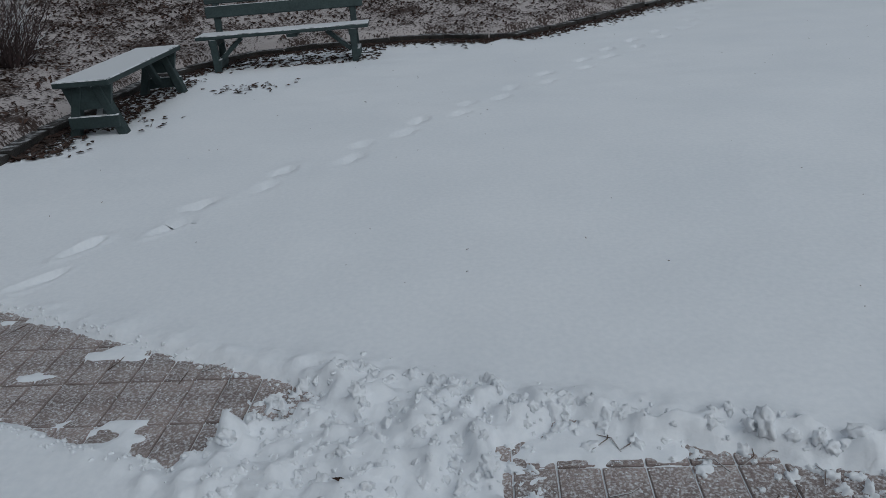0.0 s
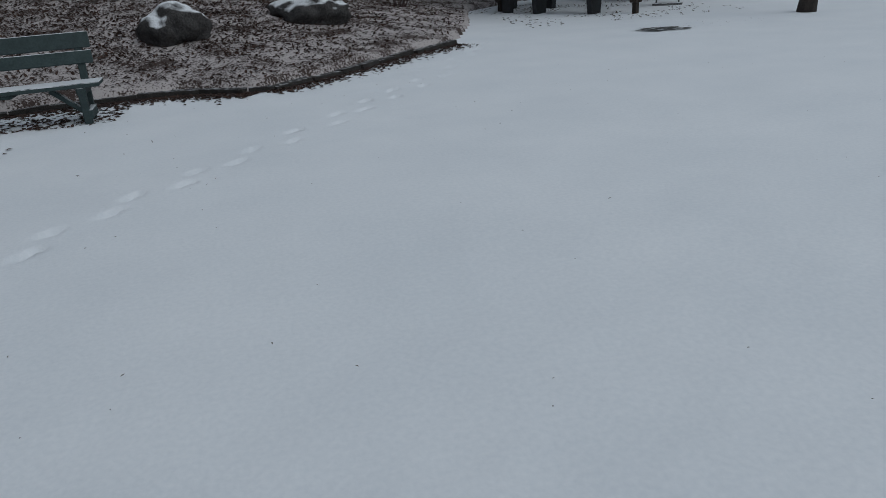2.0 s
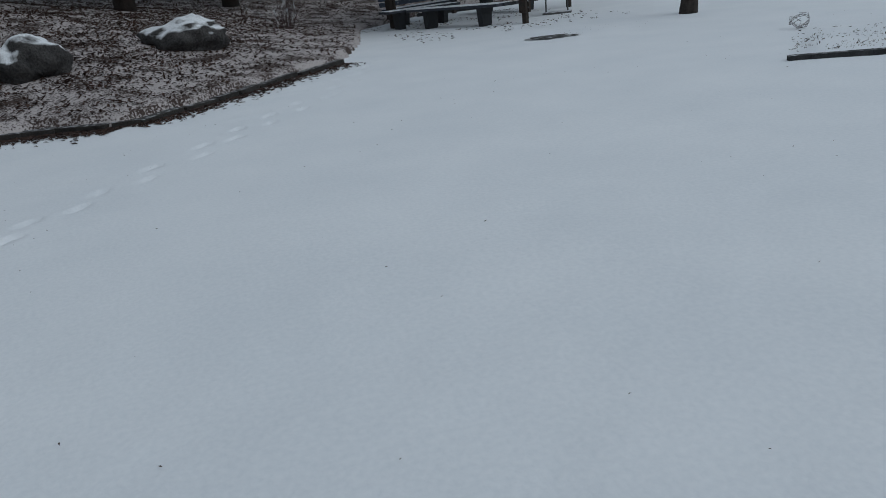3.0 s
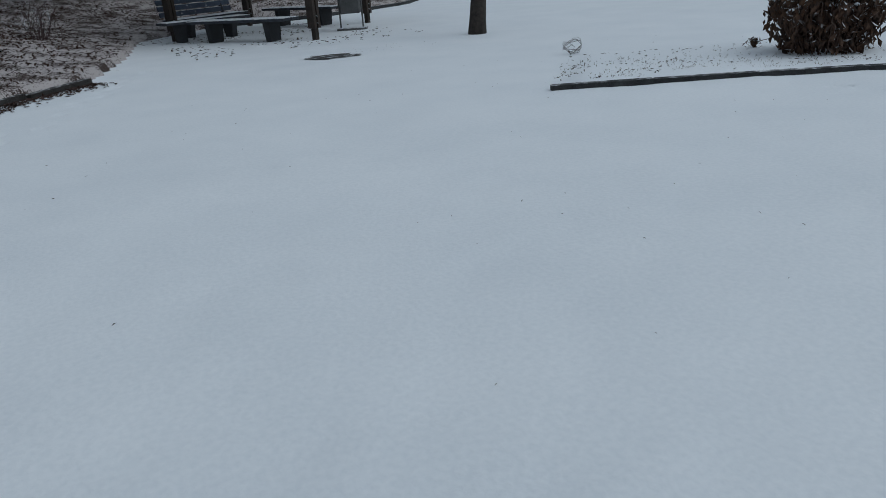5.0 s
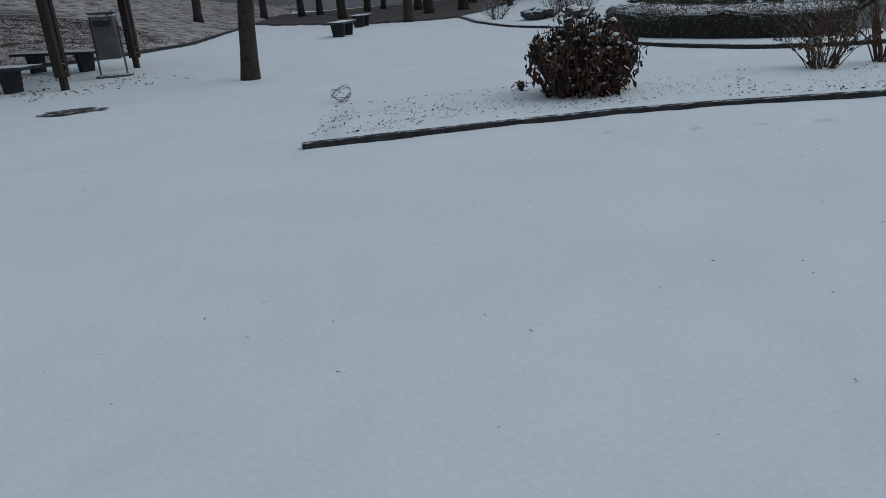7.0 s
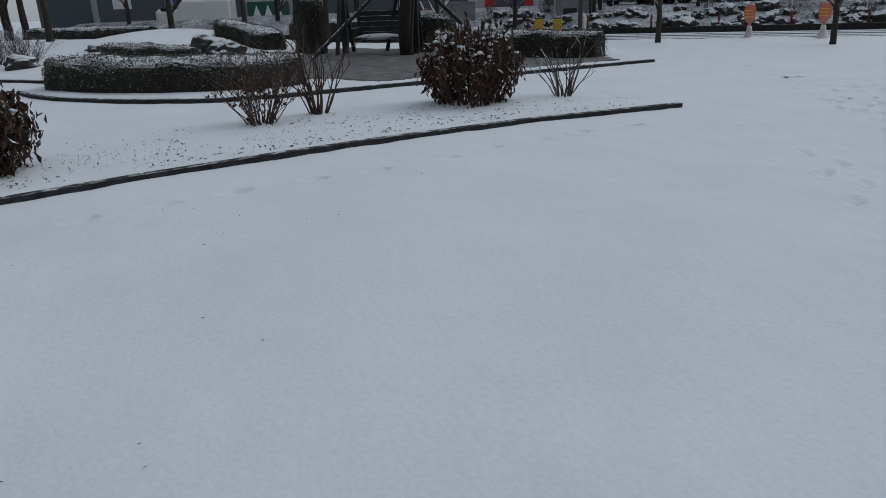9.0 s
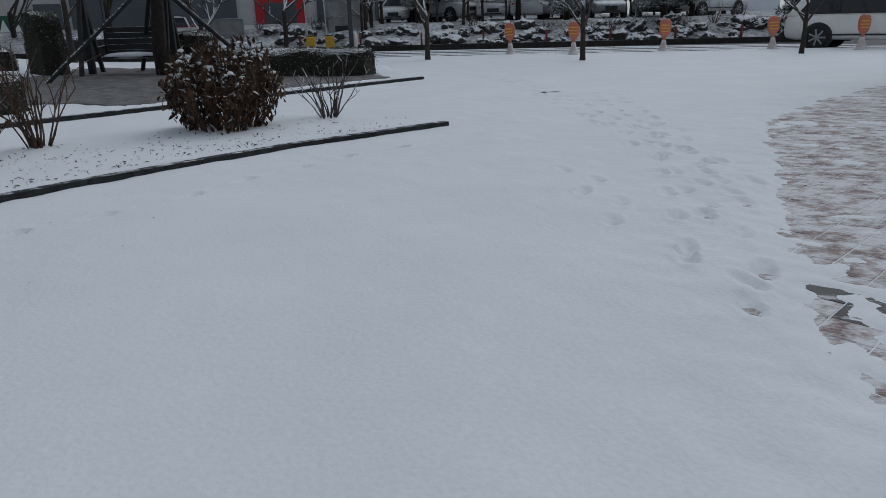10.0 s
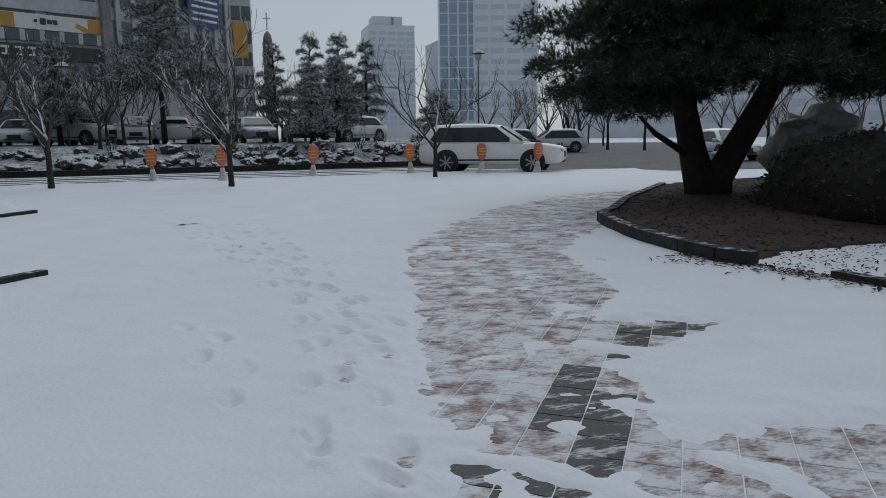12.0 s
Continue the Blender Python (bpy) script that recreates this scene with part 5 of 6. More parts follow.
# ---- vehicles ----
RUBBER = plain("tyre_rubber", (0.018, 0.018, 0.019), 0.8)
RIM = plain("alloy_rim", (0.35, 0.36, 0.37), 0.3, 0.9)
GLASS = plain("dark_tinted_glass", (0.02, 0.023, 0.026), 0.05)
BLACK_TRIM = plain("black_trim", (0.015, 0.015, 0.016), 0.5)
LAMP_CLEAR = plain("lamp_lens", (0.45, 0.47, 0.5), 0.15)
LAMP_RED = plain("red_lamp_lens", (0.25, 0.012, 0.012), 0.2)


def paint(name, c, snow=0.0):
    return surface(name, tuple(v * 0.92 for v in c), c, 1.5, 0.28, 0.0, fine=9, vary=0.0, snow=snow, snow_from=0.5)


def car(m, L, W, H, coat, label, belt=0.62, hood=0.28, tail=0.05, roof_coat=None, name="parked_car"):
    """A car with its nose towards +x."""
    c = thing(name, m, label, "car")
    hl, w, zb = L / 2, W / 2, 0.26 * H / 1.7 + 0.04
    zt = H * belt
    st = [(-hl, zb + 0.14, zt - 0.10, 0.84), (-hl + 0.08, zb + 0.05, zt - 0.01, 0.93), (-hl + 0.35, zb, zt, 0.985), (-hl * 0.4, zb, zt, 1.0), (hl * 0.3, zb, zt - 0.01, 1.0),
          (hl * 0.56, zb, zt - 0.04, 0.99), (hl * 0.78, zb, zt - 0.09, 0.96), (hl - 0.14, zb + 0.04, zt - 0.17, 0.88), (hl, zb + 0.12, zt - 0.32, 0.74)]
    V, F, ring = [], [], 10
    for x, a, b, q in st:
        ww = w * q
        half = [(ww * 0.88, a), (ww * 0.985, a + 0.07), (ww, a + (b - a) * 0.5), (ww * 0.975, b - 0.07), (ww * 0.88, b)]
        V += [(x, y, z) for y, z in half] + [(x, -y, z) for y, z in half[::-1]]
    for i in range(len(st) - 1):
        for k in range(ring):
            k2 = (k + 1) % ring
            F.append((i * ring + k, i * ring + k2, (i + 1) * ring + k2, (i + 1) * ring + k))
    F.append(tuple(range(ring))[::-1])
    F.append(tuple((len(st) - 1) * ring + k for k in range(ring)))
    body = part("body", Geo().add(V, [f[::-1] for f in F]), coat, c, "", True)
    x0, x1 = -hl + tail + 0.06, hl * (1 - 2 * hood) + 0.12
    t0, t1 = x0 + 0.42, x1 - 0.95 * (H / 1.7) ** 0.3
    wb, wt, zr = w * 0.93, w * 0.72, H - 0.03

    def side(z):
        return wb - (wb - wt) * max(0.0, z - zt) / (zr - zt)
    st = [(x0, zt + 0.04), (x0 + 0.10, zt + 0.22 * (zr - zt) + 0.05), (x0 + 0.30, zr - 0.16), (t0 + 0.05, zr - 0.05), (t0 + (t1 - t0) * 0.4, zr), (t0 + (t1 - t0) * 0.75, zr - 0.01), (t1, zr - 0.06),
          (t1 + (x1 - t1) * 0.25, zr - 0.06 - (zr - zt - 0.06) * 0.22), (t1 + (x1 - t1) * 0.6, zt + (zr - zt) * 0.37), (x1, zt - 0.02)]
    V, F = [], []
    for x, z in st:
        half = [(wb, zt - 0.06), (side(zt + (z - zt) * 0.45), zt + (z - zt) * 0.45), (side(z - 0.07), z - 0.07), (side(z) - 0.05, z - 0.02), (side(z) - 0.2, z), (side(z) * 0.4, z + 0.03)]
        V += [(x, y, q) for y, q in half] + [(x, -y, q) for y, q in half[::-1]]
    for i in range(len(st) - 1):
        for j in range(12):
            F.append((i * 12 + j, (i + 1) * 12 + j, (i + 1) * 12 + (j + 1) % 12, i * 12 + (j + 1) % 12))
    F.append(tuple(range(12)))
    F.append(tuple((len(st) - 1) * 12 + j for j in range(12))[::-1])
    part("cabin", Geo().add(V, F), roof_coat or coat, c, "", True)

    def sheet(pts, push):
        """A thin pane over the cabin, given by its corners, its thickness along push."""
        n = len(pts)
        return Geo().add([tuple(p) for p in pts] + [tuple(Vector(p) + Vector(push)) for p in pts], [tuple(range(n)), tuple(range(2 * n - 1, n - 1, -1))] + [(i, i + n, (i + 1) % n + n, (i + 1) % n) for i in range(n)])
    zl, zh = zt + 0.03, zr - 0.14
    def run(f):
        """Lower and upper x of the side windows at a share f of their length."""
        return x0 + 0.30 + (x1 - x0 - 0.62) * f, t0 + 0.22 + (t1 - t0 - 0.20) * f
    for s in (-1, 1):
        (a0, b0), (a1, b1) = run(0.01), run(0.99)
        part("window_frame", sheet([(a0, s * (side(zl) + 0.006), zl - 0.02), (a1, s * (side(zl) + 0.006), zl - 0.02), (b1, s * (side(zh) + 0.006), zh + 0.02), (b0, s * (side(zh) + 0.006), zh + 0.02)], (0, -s * 0.03, 0)), BLACK_TRIM, c)
        for f0, f1 in ((0.0, 0.29), (0.305, 0.64), (0.655, 1.0)):
            (a0, b0), (a1, b1) = run(f0), run(f1)
            part("side_window", sheet([(a0, s * (side(zl) + 0.012), zl), (a1, s * (side(zl) + 0.012), zl), (b1, s * (side(zh) + 0.012), zh), (b0, s * (side(zh) + 0.012), zh)], (0, -s * 0.03, 0)), GLASS, c, "dark tinted window")
    part("windscreen", sheet([(x1 - 0.06, wb - 0.14, zt + 0.03), (x1 - 0.06, -wb + 0.14, zt + 0.03), (t1 + 0.10, -wt + 0.12, zr - 0.10), (t1 + 0.10, wt - 0.12, zr - 0.10)], (-0.03, 0, -0.03)), GLASS, c, "dark windscreen").location = (0.05, 0, 0.035)
    part("rear_window", sheet([(x0 + 0.05, wb - 0.16, zt + 0.12), (x0 + 0.05, -wb + 0.16, zt + 0.12), (x0 + 0.27, -wt + 0.08, zr - 0.18), (x0 + 0.27, wt - 0.08, zr - 0.18)], (0.03, 0, -0.01)), GLASS, c, "dark rear window").location = (-0.035, 0, 0.02)
    for s in (-1, 1):
        part("door_mirror", Geo().box(0.16, 0.18, 0.13, pose(x1 - 0.35, s * (w + 0.05), zt + 0.07), 0.03), coat, c)
        part("sill_trim", Geo().box(L * 0.42, 0.03, 0.05, pose(0, s * (w + 0.0), zb + 0.15), 0.01), BLACK_TRIM, c)
        part("headlamp", Geo().box(0.30, 0.30, 0.13, pose(hl - 0.17, s * w * 0.66, zt - 0.27, 0, 14, s * -20), 0.03), LAMP_CLEAR, c)
        part("tail_lamp", Geo().box(0.10, 0.32, 0.13, pose(-hl + 0.06, s * w * 0.7, zt - 0.12), 0.03), LAMP_RED, c)
        for xx in (-0.05, -1.0):
            part("door_handle", Geo().box(0.2, 0.03, 0.03, pose(xx, s * (w + 0.005), zt - 0.13), 0.008), coat, c)
        for x in (-hl * 0.59, hl * 0.60):
            r = 0.37 * (H / 1.7) ** 0.5
            part("wheel_arch", Geo().tube([(x, s * (w - 0.16), r + 0.02), (x, s * (w + 0.012), r + 0.02)], [r * 1.16, r * 1.16], 24), BLACK_TRIM, c)
            wh = part("wheel", Geo().tube([(x, s * (w - 0.2), r), (x, s * (w - 0.02), r), (x, s * (w + 0.03), r)], [r, r, r * 0.9], 24), RUBBER, c)
            part("rim", Geo().tube([(x, s * (w - 0.05), r), (x, s * (w + 0.032), r)], [r * 0.7, r * 0.68], 20), BLACK_TRIM, wh)
            g = Geo()
            for q in range(7):
                a = q * 2 * math.pi / 7
                g.beam((x, s * (w + 0.036), r), (x + r * 0.68 * math.cos(a), s * (w + 0.036), r + r * 0.68 * math.sin(a)), 0.05, 0.03, 0.004, (0, 1, 0))
            part("spokes", g, RIM, wh)
    part("grille", Geo().box(0.05, W * 0.34, 0.2, pose(hl - 0.01, 0, zt - 0.42), 0.01), BLACK_TRIM, c)
    part("bumper_vent", Geo().box(0.08, W * 0.5, 0.07, pose(hl - 0.03, 0, zb + 0.10), 0.01), BLACK_TRIM, c)
    return c


WHITE_COAT = paint("pearl_white_paint", (0.86, 0.85, 0.82))
SNOWY_WHITE = paint("snowed_white_paint", (0.62, 0.63, 0.64), 1.0)
SNOWY_GREY = paint("snowed_grey_paint", (0.24, 0.245, 0.25), 1.0)
SNOWY_BLACK = paint("snowed_black_paint", (0.02, 0.021, 0.023), 1.0)
RED_COAT = paint("red_paint", (0.35, 0.02, 0.025), 0.8)
car(pose(26.32, -16.8, -0.05, 0, 0, -141), 5.06, 2.0, 1.72, WHITE_COAT, "large clean white sport utility car on the street", 0.615, 0.29, 0.02, None, "white_suv")
for i, (x, y, turn, coat, H, txt) in enumerate(((44.5, -6.1, 215, SNOWY_WHITE, 1.75, "white"), (43.0, -8.6, 165, SNOWY_WHITE, 1.5, "white"), (42.5, -10.3, -15, SNOWY_WHITE, 1.45, "white"), (41.9, -12.0, 160, SNOWY_GREY, 1.5, "grey"),
                                               (40.6, -14.0, 168, SNOWY_GREY, 1.45, "grey"), (39.6, -16.3, -18, SNOWY_BLACK, 1.45, "black"), (38.2, -18.6, 110, SNOWY_WHITE, 1.5, "white"), (46.8, -3.8, 165, SNOWY_WHITE, 1.45, "white"),
                                               (48.5, -1.0, 165, SNOWY_BLACK, 1.5, "black"), (44.5, -13.0, 165, SNOWY_BLACK, 1.6, "black"))):
    x, y = x + 3.4, y - 1.1
    car(pose(x, y, tz(x, y) - 0.04, 0, 0, turn), 4.5, 1.82, H, coat, "parked %s car half covered with snow" % txt, 0.64, 0.27, 0.3)
for i, (x, y, turn, coat, H) in enumerate(((34.6, -24.6, -150, SNOWY_WHITE, 1.4), (42.5, -31.8, 55, SNOWY_BLACK, 1.7), (43.5, -37.5, 55, SNOWY_WHITE, 1.7), (49.0, -43.0, 55, SNOWY_GREY, 1.6), (39.0, -27.2, -120, SNOWY_WHITE, 1.5), (26.5, -31.5, 150, SNOWY_WHITE, 1.5))):
    car(pose(x, y, -0.06, 0, 0, turn), 4.4, 1.8, H, coat, "parked car under snow along the side street", 0.6, 0.22, 0.2)
car(pose(55.5, 8.6, -0.06, 0, 0, 190), 4.2, 1.85, 1.75, RED_COAT, "red off-road car parked before the shops", 0.62, 0.25, 0.05)
POST_PAINT = surface("dark_metal_post", (0.02, 0.021, 0.022), (0.05, 0.05, 0.052), 6, 0.5, 0.1, fine=40, snow=0.9, snow_from=0.6)
for i in range(7):
    x, y = 36.0 + 2.6 * i, -29.8 - 3.0 * i
    g = Geo().tube([(0, 0, -0.05), (0, 0, 0.72), (0, 0, 0.78)], [0.06, 0.06, 0.03], 10)
    tagged(part("bollard", g, POST_PAINT, None, "", True), "short dark metal bollard by the side street", "bollard", "bollards").matrix_world = pose(x, y, -0.06)
for i in range(9):
    p = E[1].lerp(E[5], (i + 0.5) / 9)
    g = Geo().tube([(0, 0, -0.05), (0, 0, 0.60), (0, 0, 0.64)], [0.045, 0.045, 0.02], 8)
    tagged(part("kerb_post", g, surface("dull_red_post", (0.16, 0.03, 0.025), (0.28, 0.06, 0.05), 5, 0.6, 0.1), None, "", True), "slim dull red post on the kerb", "post", "kerb posts").matrix_world = pose(p.x + 0.4, p.y + 0.1, 0)


# ---- lamps, poles and the gate ----
def street_lamp(x, y, z, h):
    s = thing("street_lamp", pose(x, y, z), "slender dark park lamp with a snow-capped lantern", "lamp", "park lamps")
    part("pole", Geo().tube([(0, 0, -0.1), (0, 0, 0.5), (0, 0, h - 0.4)], [0.085, 0.05, 0.04], 10), POST_PAINT, s, "", True)
    part("lantern", Geo().lathe([(0.10, h - 0.4), (0.16, h - 0.32), (0.19, h - 0.1), (0.17, h - 0.08)], 14), LAMP_CLEAR, s, "", True)
    part("hood", Geo().lathe([(0.34, h - 0.08), (0.33, h - 0.05), (0.12, h + 0.12), (0.03, h + 0.15)], 16), POST_PAINT, s, "snow-capped hood")


for x, y, z, h in ((36.2, -24.3, 0.3, 5.2), (42.5, -5.85, 0.9, 3.6), (53.0, -19.5, 0.9, 3.7), (54.5, -26.5, 0.9, 3.4)):
    street_lamp(x, y, z, h)
p = thing("utility_pole", pose(30.7, -0.85, 0, 0, 1, 0), "dark slim pole with a pale foot by the street", "pole")
part("shaft", Geo().tube([(0, 0, -0.1), (0, 0, 3), (0, 0, 6.5)], [0.075, 0.065, 0.05], 10), POST_PAINT, p, "", True)
part("foot", Geo().tube([(0.12, -0.12, -0.05), (0.12, -0.12, 0.75), (0.12, -0.12, 0.85)], [0.1, 0.1, 0.05], 10), WHITE_PLASTIC, p, "", True)

CLAD = surface("grey_stone_cladding", (0.20, 0.20, 0.195), (0.36, 0.36, 0.35), 3, 0.8, 0.4, fine=35, snow=1.0, snow_from=0.55)
GATE_YELLOW = surface("worn_yellow_paint", (0.45, 0.26, 0.02), (0.62, 0.38, 0.04), 6, 0.5, 0.2, fine=30)


def gate_pillar(x, y, w, d, h, label, turn=5):
    s = thing("stone_pillar", pose(x, y, -0.06, 0, 0, turn), label, "pillar")
    n = max(2, round(h / 0.68))
    for i in range(n):
        part("block", Geo().box(d, w, h / n - 0.03, pose(0, 0, h * (i + 0.5) / n), 0.02), CLAD, s)
        part("ledge", Geo().box(d + 0.08, w + 0.08, 0.03, pose(0, 0, h * (i + 1) / n - 0.015), 0.008), CLAD, s, "snow-lined ledge")
    return s


s = gate_pillar(40.3, -1.2, 1.65, 1.4, 2.85, "grey stone-clad gate pillar with snow-lined ledges")
part("hatch", Geo().box(0.05, 0.6, 0.95, pose(-0.72, 0.25, 0.55), 0.01), BLACK_TRIM, s, "dark doorway hatch")
gate_pillar(41.0, 4.2, 1.75, 1.2, 1.45, "low grey stone-clad wall end with snow on top")
for y in (0.44, -0.28):
    b = thing("barrier_post", pose(34.7, y, -0.06), "yellow painted parking barrier post", "bollard", "barrier posts")
    part("column", Geo().box(0.32, 0.34, 0.70, pose(0, 0, 0.35), 0.03), GATE_YELLOW, b)
    part("cap", Geo().box(0.26, 0.28, 0.06, pose(0, 0, 0.73), 0.02), POST_PAINT, b)
    part("rod", Geo().tube([(0.1, 0.1, 0.7), (0.1, 0.14, 2.3)], [0.02, 0.02], 6), WHITE_PLASTIC, b)

# ---- conifers and bare trees behind the street ----
for x, y, h, cr, first, n, tu, sd, fl in ((43.6, -10.3, 7.4, 4.0, 0.34, 22, 6500, 301, 0.2), (36.5, -14.8, 3.2, 1.45, 0.12, 18, 1700, 302, 0.3), (33.0, -19.3, 2.7, 1.7, 0.1, 16, 1500, 303, 0.3), (39.3, -11.4, 2.3, 1.2, 0.1, 16, 1500, 304, 0.32),
                                  (48.6, -20.9, 6.2, 2.2, 0.15, 20, 2600, 305, 0.3), (48.4, -18.3, 5.4, 1.9, 0.15, 18, 2000, 306, 0.3), (45.8, -21.4, 6.0, 2.2, 0.15, 20, 2600, 307, 0.3), (46.8, -6.2, 4.6, 2.4, 0.15, 20, 3600, 308, 0.28), (44.9, -22.7, 5.6, 1.8, 0.15, 18, 2000, 309, 0.3), (38.7, -17.3, 3.7, 1.9, 0.1, 18, 2600, 310, 0.26)):
    pine("pine_tree", pose(x, y, tz(x, y)), h, cr, sd, "dark snow-dusted pine on the slope beyond the street", first, n, tu, 0.13, fl)
k = random.Random(31)
for i in range(46):
    x = k.uniform(38.5, 64)
    y = -2.5 - (x - 38) * 0.35 - k.uniform(-4, 20) * (0.7 + (x - 38) * 0.02)
    bare_tree("bare_tree", pose(x, y, tz(x, y), 0, 0, k.uniform(0, 360)), k.uniform(3.0, 5.4), k.uniform(0.06, 0.09), 320 + i, "leafless snow-lined tree in the car park planting", 4 if i % 2 else 3, 0.28, False, 0.6, 3)
for i in range(34):
    x, y = k.uniform(24, 75), k.uniform(-68, -44)
    bare_tree("bare_tree", pose(x, y, -0.06), k.uniform(6, 9), 0.12, 360 + i, "tall leafless tree down the side street", 3, 0.3, False, 0.5, 3)
for i, (x, y) in enumerate(((41.0, 9.0), (44, 14), (42.0, 19.0), (47, 24), (40.5, 27), (36, 33))):
    bare_tree("bare_tree", pose(x, y, -0.06), k.uniform(5, 7), 0.14, 380 + i, "leafless street tree before the shops", 3, 0.35, False, 0.6, 3)

# pine over the swing, propped by leaning poles
t = pine("propped_pine", pose(24.6, 4.0, 0.05), 5.2, 2.9, 401, "dark pine held by leaning black props above the swing bench", 0.50, 15, 4200, 0.17, 0.26, 0.17, NEEDLE, 0.013)
for a, b in (((0.05, -2.25, -0.03), (-0.05, 0.0, 2.15)), ((-1.6, 2.2, -0.03), (0.0, 0.05, 2.15)), ((1.9, 0.9, -0.03), (0.0, 0.05, 2.1))):
    part("prop", Geo().tube([a, b], [0.055, 0.05], 8), BLACK_WOOD, t, "leaning black support pole")

# ---- buildings ----
CONCRETE = surface("grey_render_wall", (0.48, 0.48, 0.47), (0.62, 0.62, 0.61), 0.6, 0.85, 0.1, fine=5, vary=0.05)
DARK_WALL = surface("dark_panel_wall", (0.17, 0.17, 0.175), (0.28, 0.28, 0.285), 0.5, 0.6, 0.1, fine=5, vary=0.05)
# far tower wall and glass: haze is put into these pale base colours
HAZE_TOWER_WALL = surface("haze_pale_tower_wall", (0.56, 0.58, 0.61), (0.64, 0.66, 0.69), 0.05, 0.7, 0.0, fine=0.5, vary=0.05)
PANE = plain("window_glass", (0.10, 0.115, 0.13), 0.12)
HAZE_TOWER_PANE = plain("haze_pale_tower_glass", (0.47, 0.51, 0.57), 0.4)
SIGN_WHITE = plain("white_sign_panel", (0.80, 0.80, 0.78), 0.5)
SIGN_AMBER = plain("amber_sign_panel", (0.55, 0.30, 0.06), 0.5)
SIGN_DARK = plain("dark_sign_lettering", (0.06, 0.06, 0.06), 0.6)
SIGN_RED = plain("red_shop_front", (0.45, 0.02, 0.03), 0.45)
SIGN_BLUE = plain("blue_sign_panel", (0.05, 0.09, 0.2), 0.5)
LIT = plain("warm_lit_window", (0.55, 0.36, 0.10), 0.5, 0.0, 0.35)


def block(name, a, b, deep, height, storey, bay, wall, glass, label, base=4.2, fin=0.0, glass_h=0.62):
    """A building with its front from a to b (seen from the west), with windows storey by storey."""
    a, b = Vector((*a, 0)), Vector((*b, 0))
    L = (b - a).length
    w = math.atan2(b.y - a.y, b.x - a.x)
    h = thing(name, Matrix.Translation((a.x, a.y, -0.07)) @ pose(0, 0, 0, 0, 0, math.degrees(w)), label, "building")
    part("wall", Geo().box(L, deep, height, pose(L / 2, deep / 2 + 0.02, height / 2), 0.05), wall, h)
    part("parapet", Geo().box(L + 0.3, deep + 0.3, 0.5, pose(L / 2, deep / 2, height + 0.25), 0.05), wall, h)
    n, m = max(1, int(L / bay)), max(1, int((height - base) / storey))
    me = Geo().box(L / n * 0.82, 0.1, storey * glass_h, None, 0.02).mesh("window")
    me.materials.append(glass)
    for j in range(m):
        for i in range(n):
            o = new("window", me)
            o.parent = h
            o.matrix_basis = pose((i + 0.5) * L / n, 0.0, base + storey * (j + 0.5))
    if fin:
        for i in range(n + 1):
            part("fin", Geo().box(fin, 0.3, height - base, pose(i * L / n, -0.08, base + (height - base) / 2), 0.02), wall, h)
    return h, L


h, L = block("shop_building", (55.0, 34.0), (63.1, -12.0), 14, 24, 3.6, 3.6, CONCRETE, PANE, "long grey shop building with sign bands over the street", 4.6)
# ground-floor shops and signs, measured along the front from its north end
SIGN_GREEN = plain("dark_green_sign_panel", (0.02, 0.10, 0.06), 0.5)
SIGN_LILAC = surface("pale_lilac_sign_panel", (0.46, 0.44, 0.50), (0.70, 0.69, 0.71), 0.4, 0.5, 0.0, fine=3)
SIGN_CREAM = surface("cream_sign_panel", (0.66, 0.65, 0.60), (0.80, 0.79, 0.75), 0.4, 0.5, 0.0, fine=3)
for i, (s, wd, mat, z, hh) in enumerate(((32.3, 3.5, SIGN_RED, 1.6, 3.2), (27.0, 4.6, PANE, 1.55, 2.9), (36.9, 4.0, PANE, 1.6, 3.1), (21.5, 5.2, PANE, 1.5, 2.9), (10.1, 3.4, SIGN_BLUE, 1.3, 2.2), (15.0, 2.9, SIGN_GREEN, 1.2, 1.7), (5.5, 4.6, PANE, 1.4, 2.6), (0.9, 3.6, PANE, 1.4, 2.6),
                                    (4.9, 1.3, SIGN_WHITE, 2.3, 0.9), (17.6, 1.6, PANE, 1.4, 2.6), (12.7, 1.4, PANE, 1.4, 2.6), (26.8, 4.4, SIGN_WHITE, 3.5, 0.7), (20.8, 5.0, SIGN_AMBER, 3.5, 0.7), (8.0, 6.5, SIGN_DARK, 3.5, 0.8), (43.0, 7.6, PANE, 1.7, 3.2),
                                    (41.4, 10.8, SIGN_LILAC, 10.3, 1.0), (41.4, 10.8, SIGN_CREAM, 9.1, 1.0), (41.4, 10.8, PANE, 8.2, 0.72), (41.4, 10.8, SIGN_DARK, 7.15, 0.95), (41.4, 10.8, PANE, 6.15, 0.9))):
    part("shop_front" if z < 2 else "sign_panel", Geo().box(wd, 0.16, hh, pose(s, -0.1 - 0.003 * i, z), 0.02), mat, h)
part("shop_door", Geo().box(2.2, 0.12, 2.5, pose(32.3, -0.2, 1.3), 0.02), PANE, h, "dark glass door in a red frame")
for i in range(6):
    part("lettering", Geo().box(0.2, 0.05, 0.24, pose(31.6 + 0.28 * i, -0.22, 2.92), 0.01), SIGN_WHITE, h)
for i, x in enumerate((14.2, 15.0, 15.7)):
    part("tree_emblem", Geo().lathe([(0.34, 0.0), (0.02, 0.9)], 12, pose(x, -0.24, 0.9) @ Matrix.Diagonal((1, 0.06, 1, 1))), SIGN_WHITE, h, "white tree-shaped sign emblem")
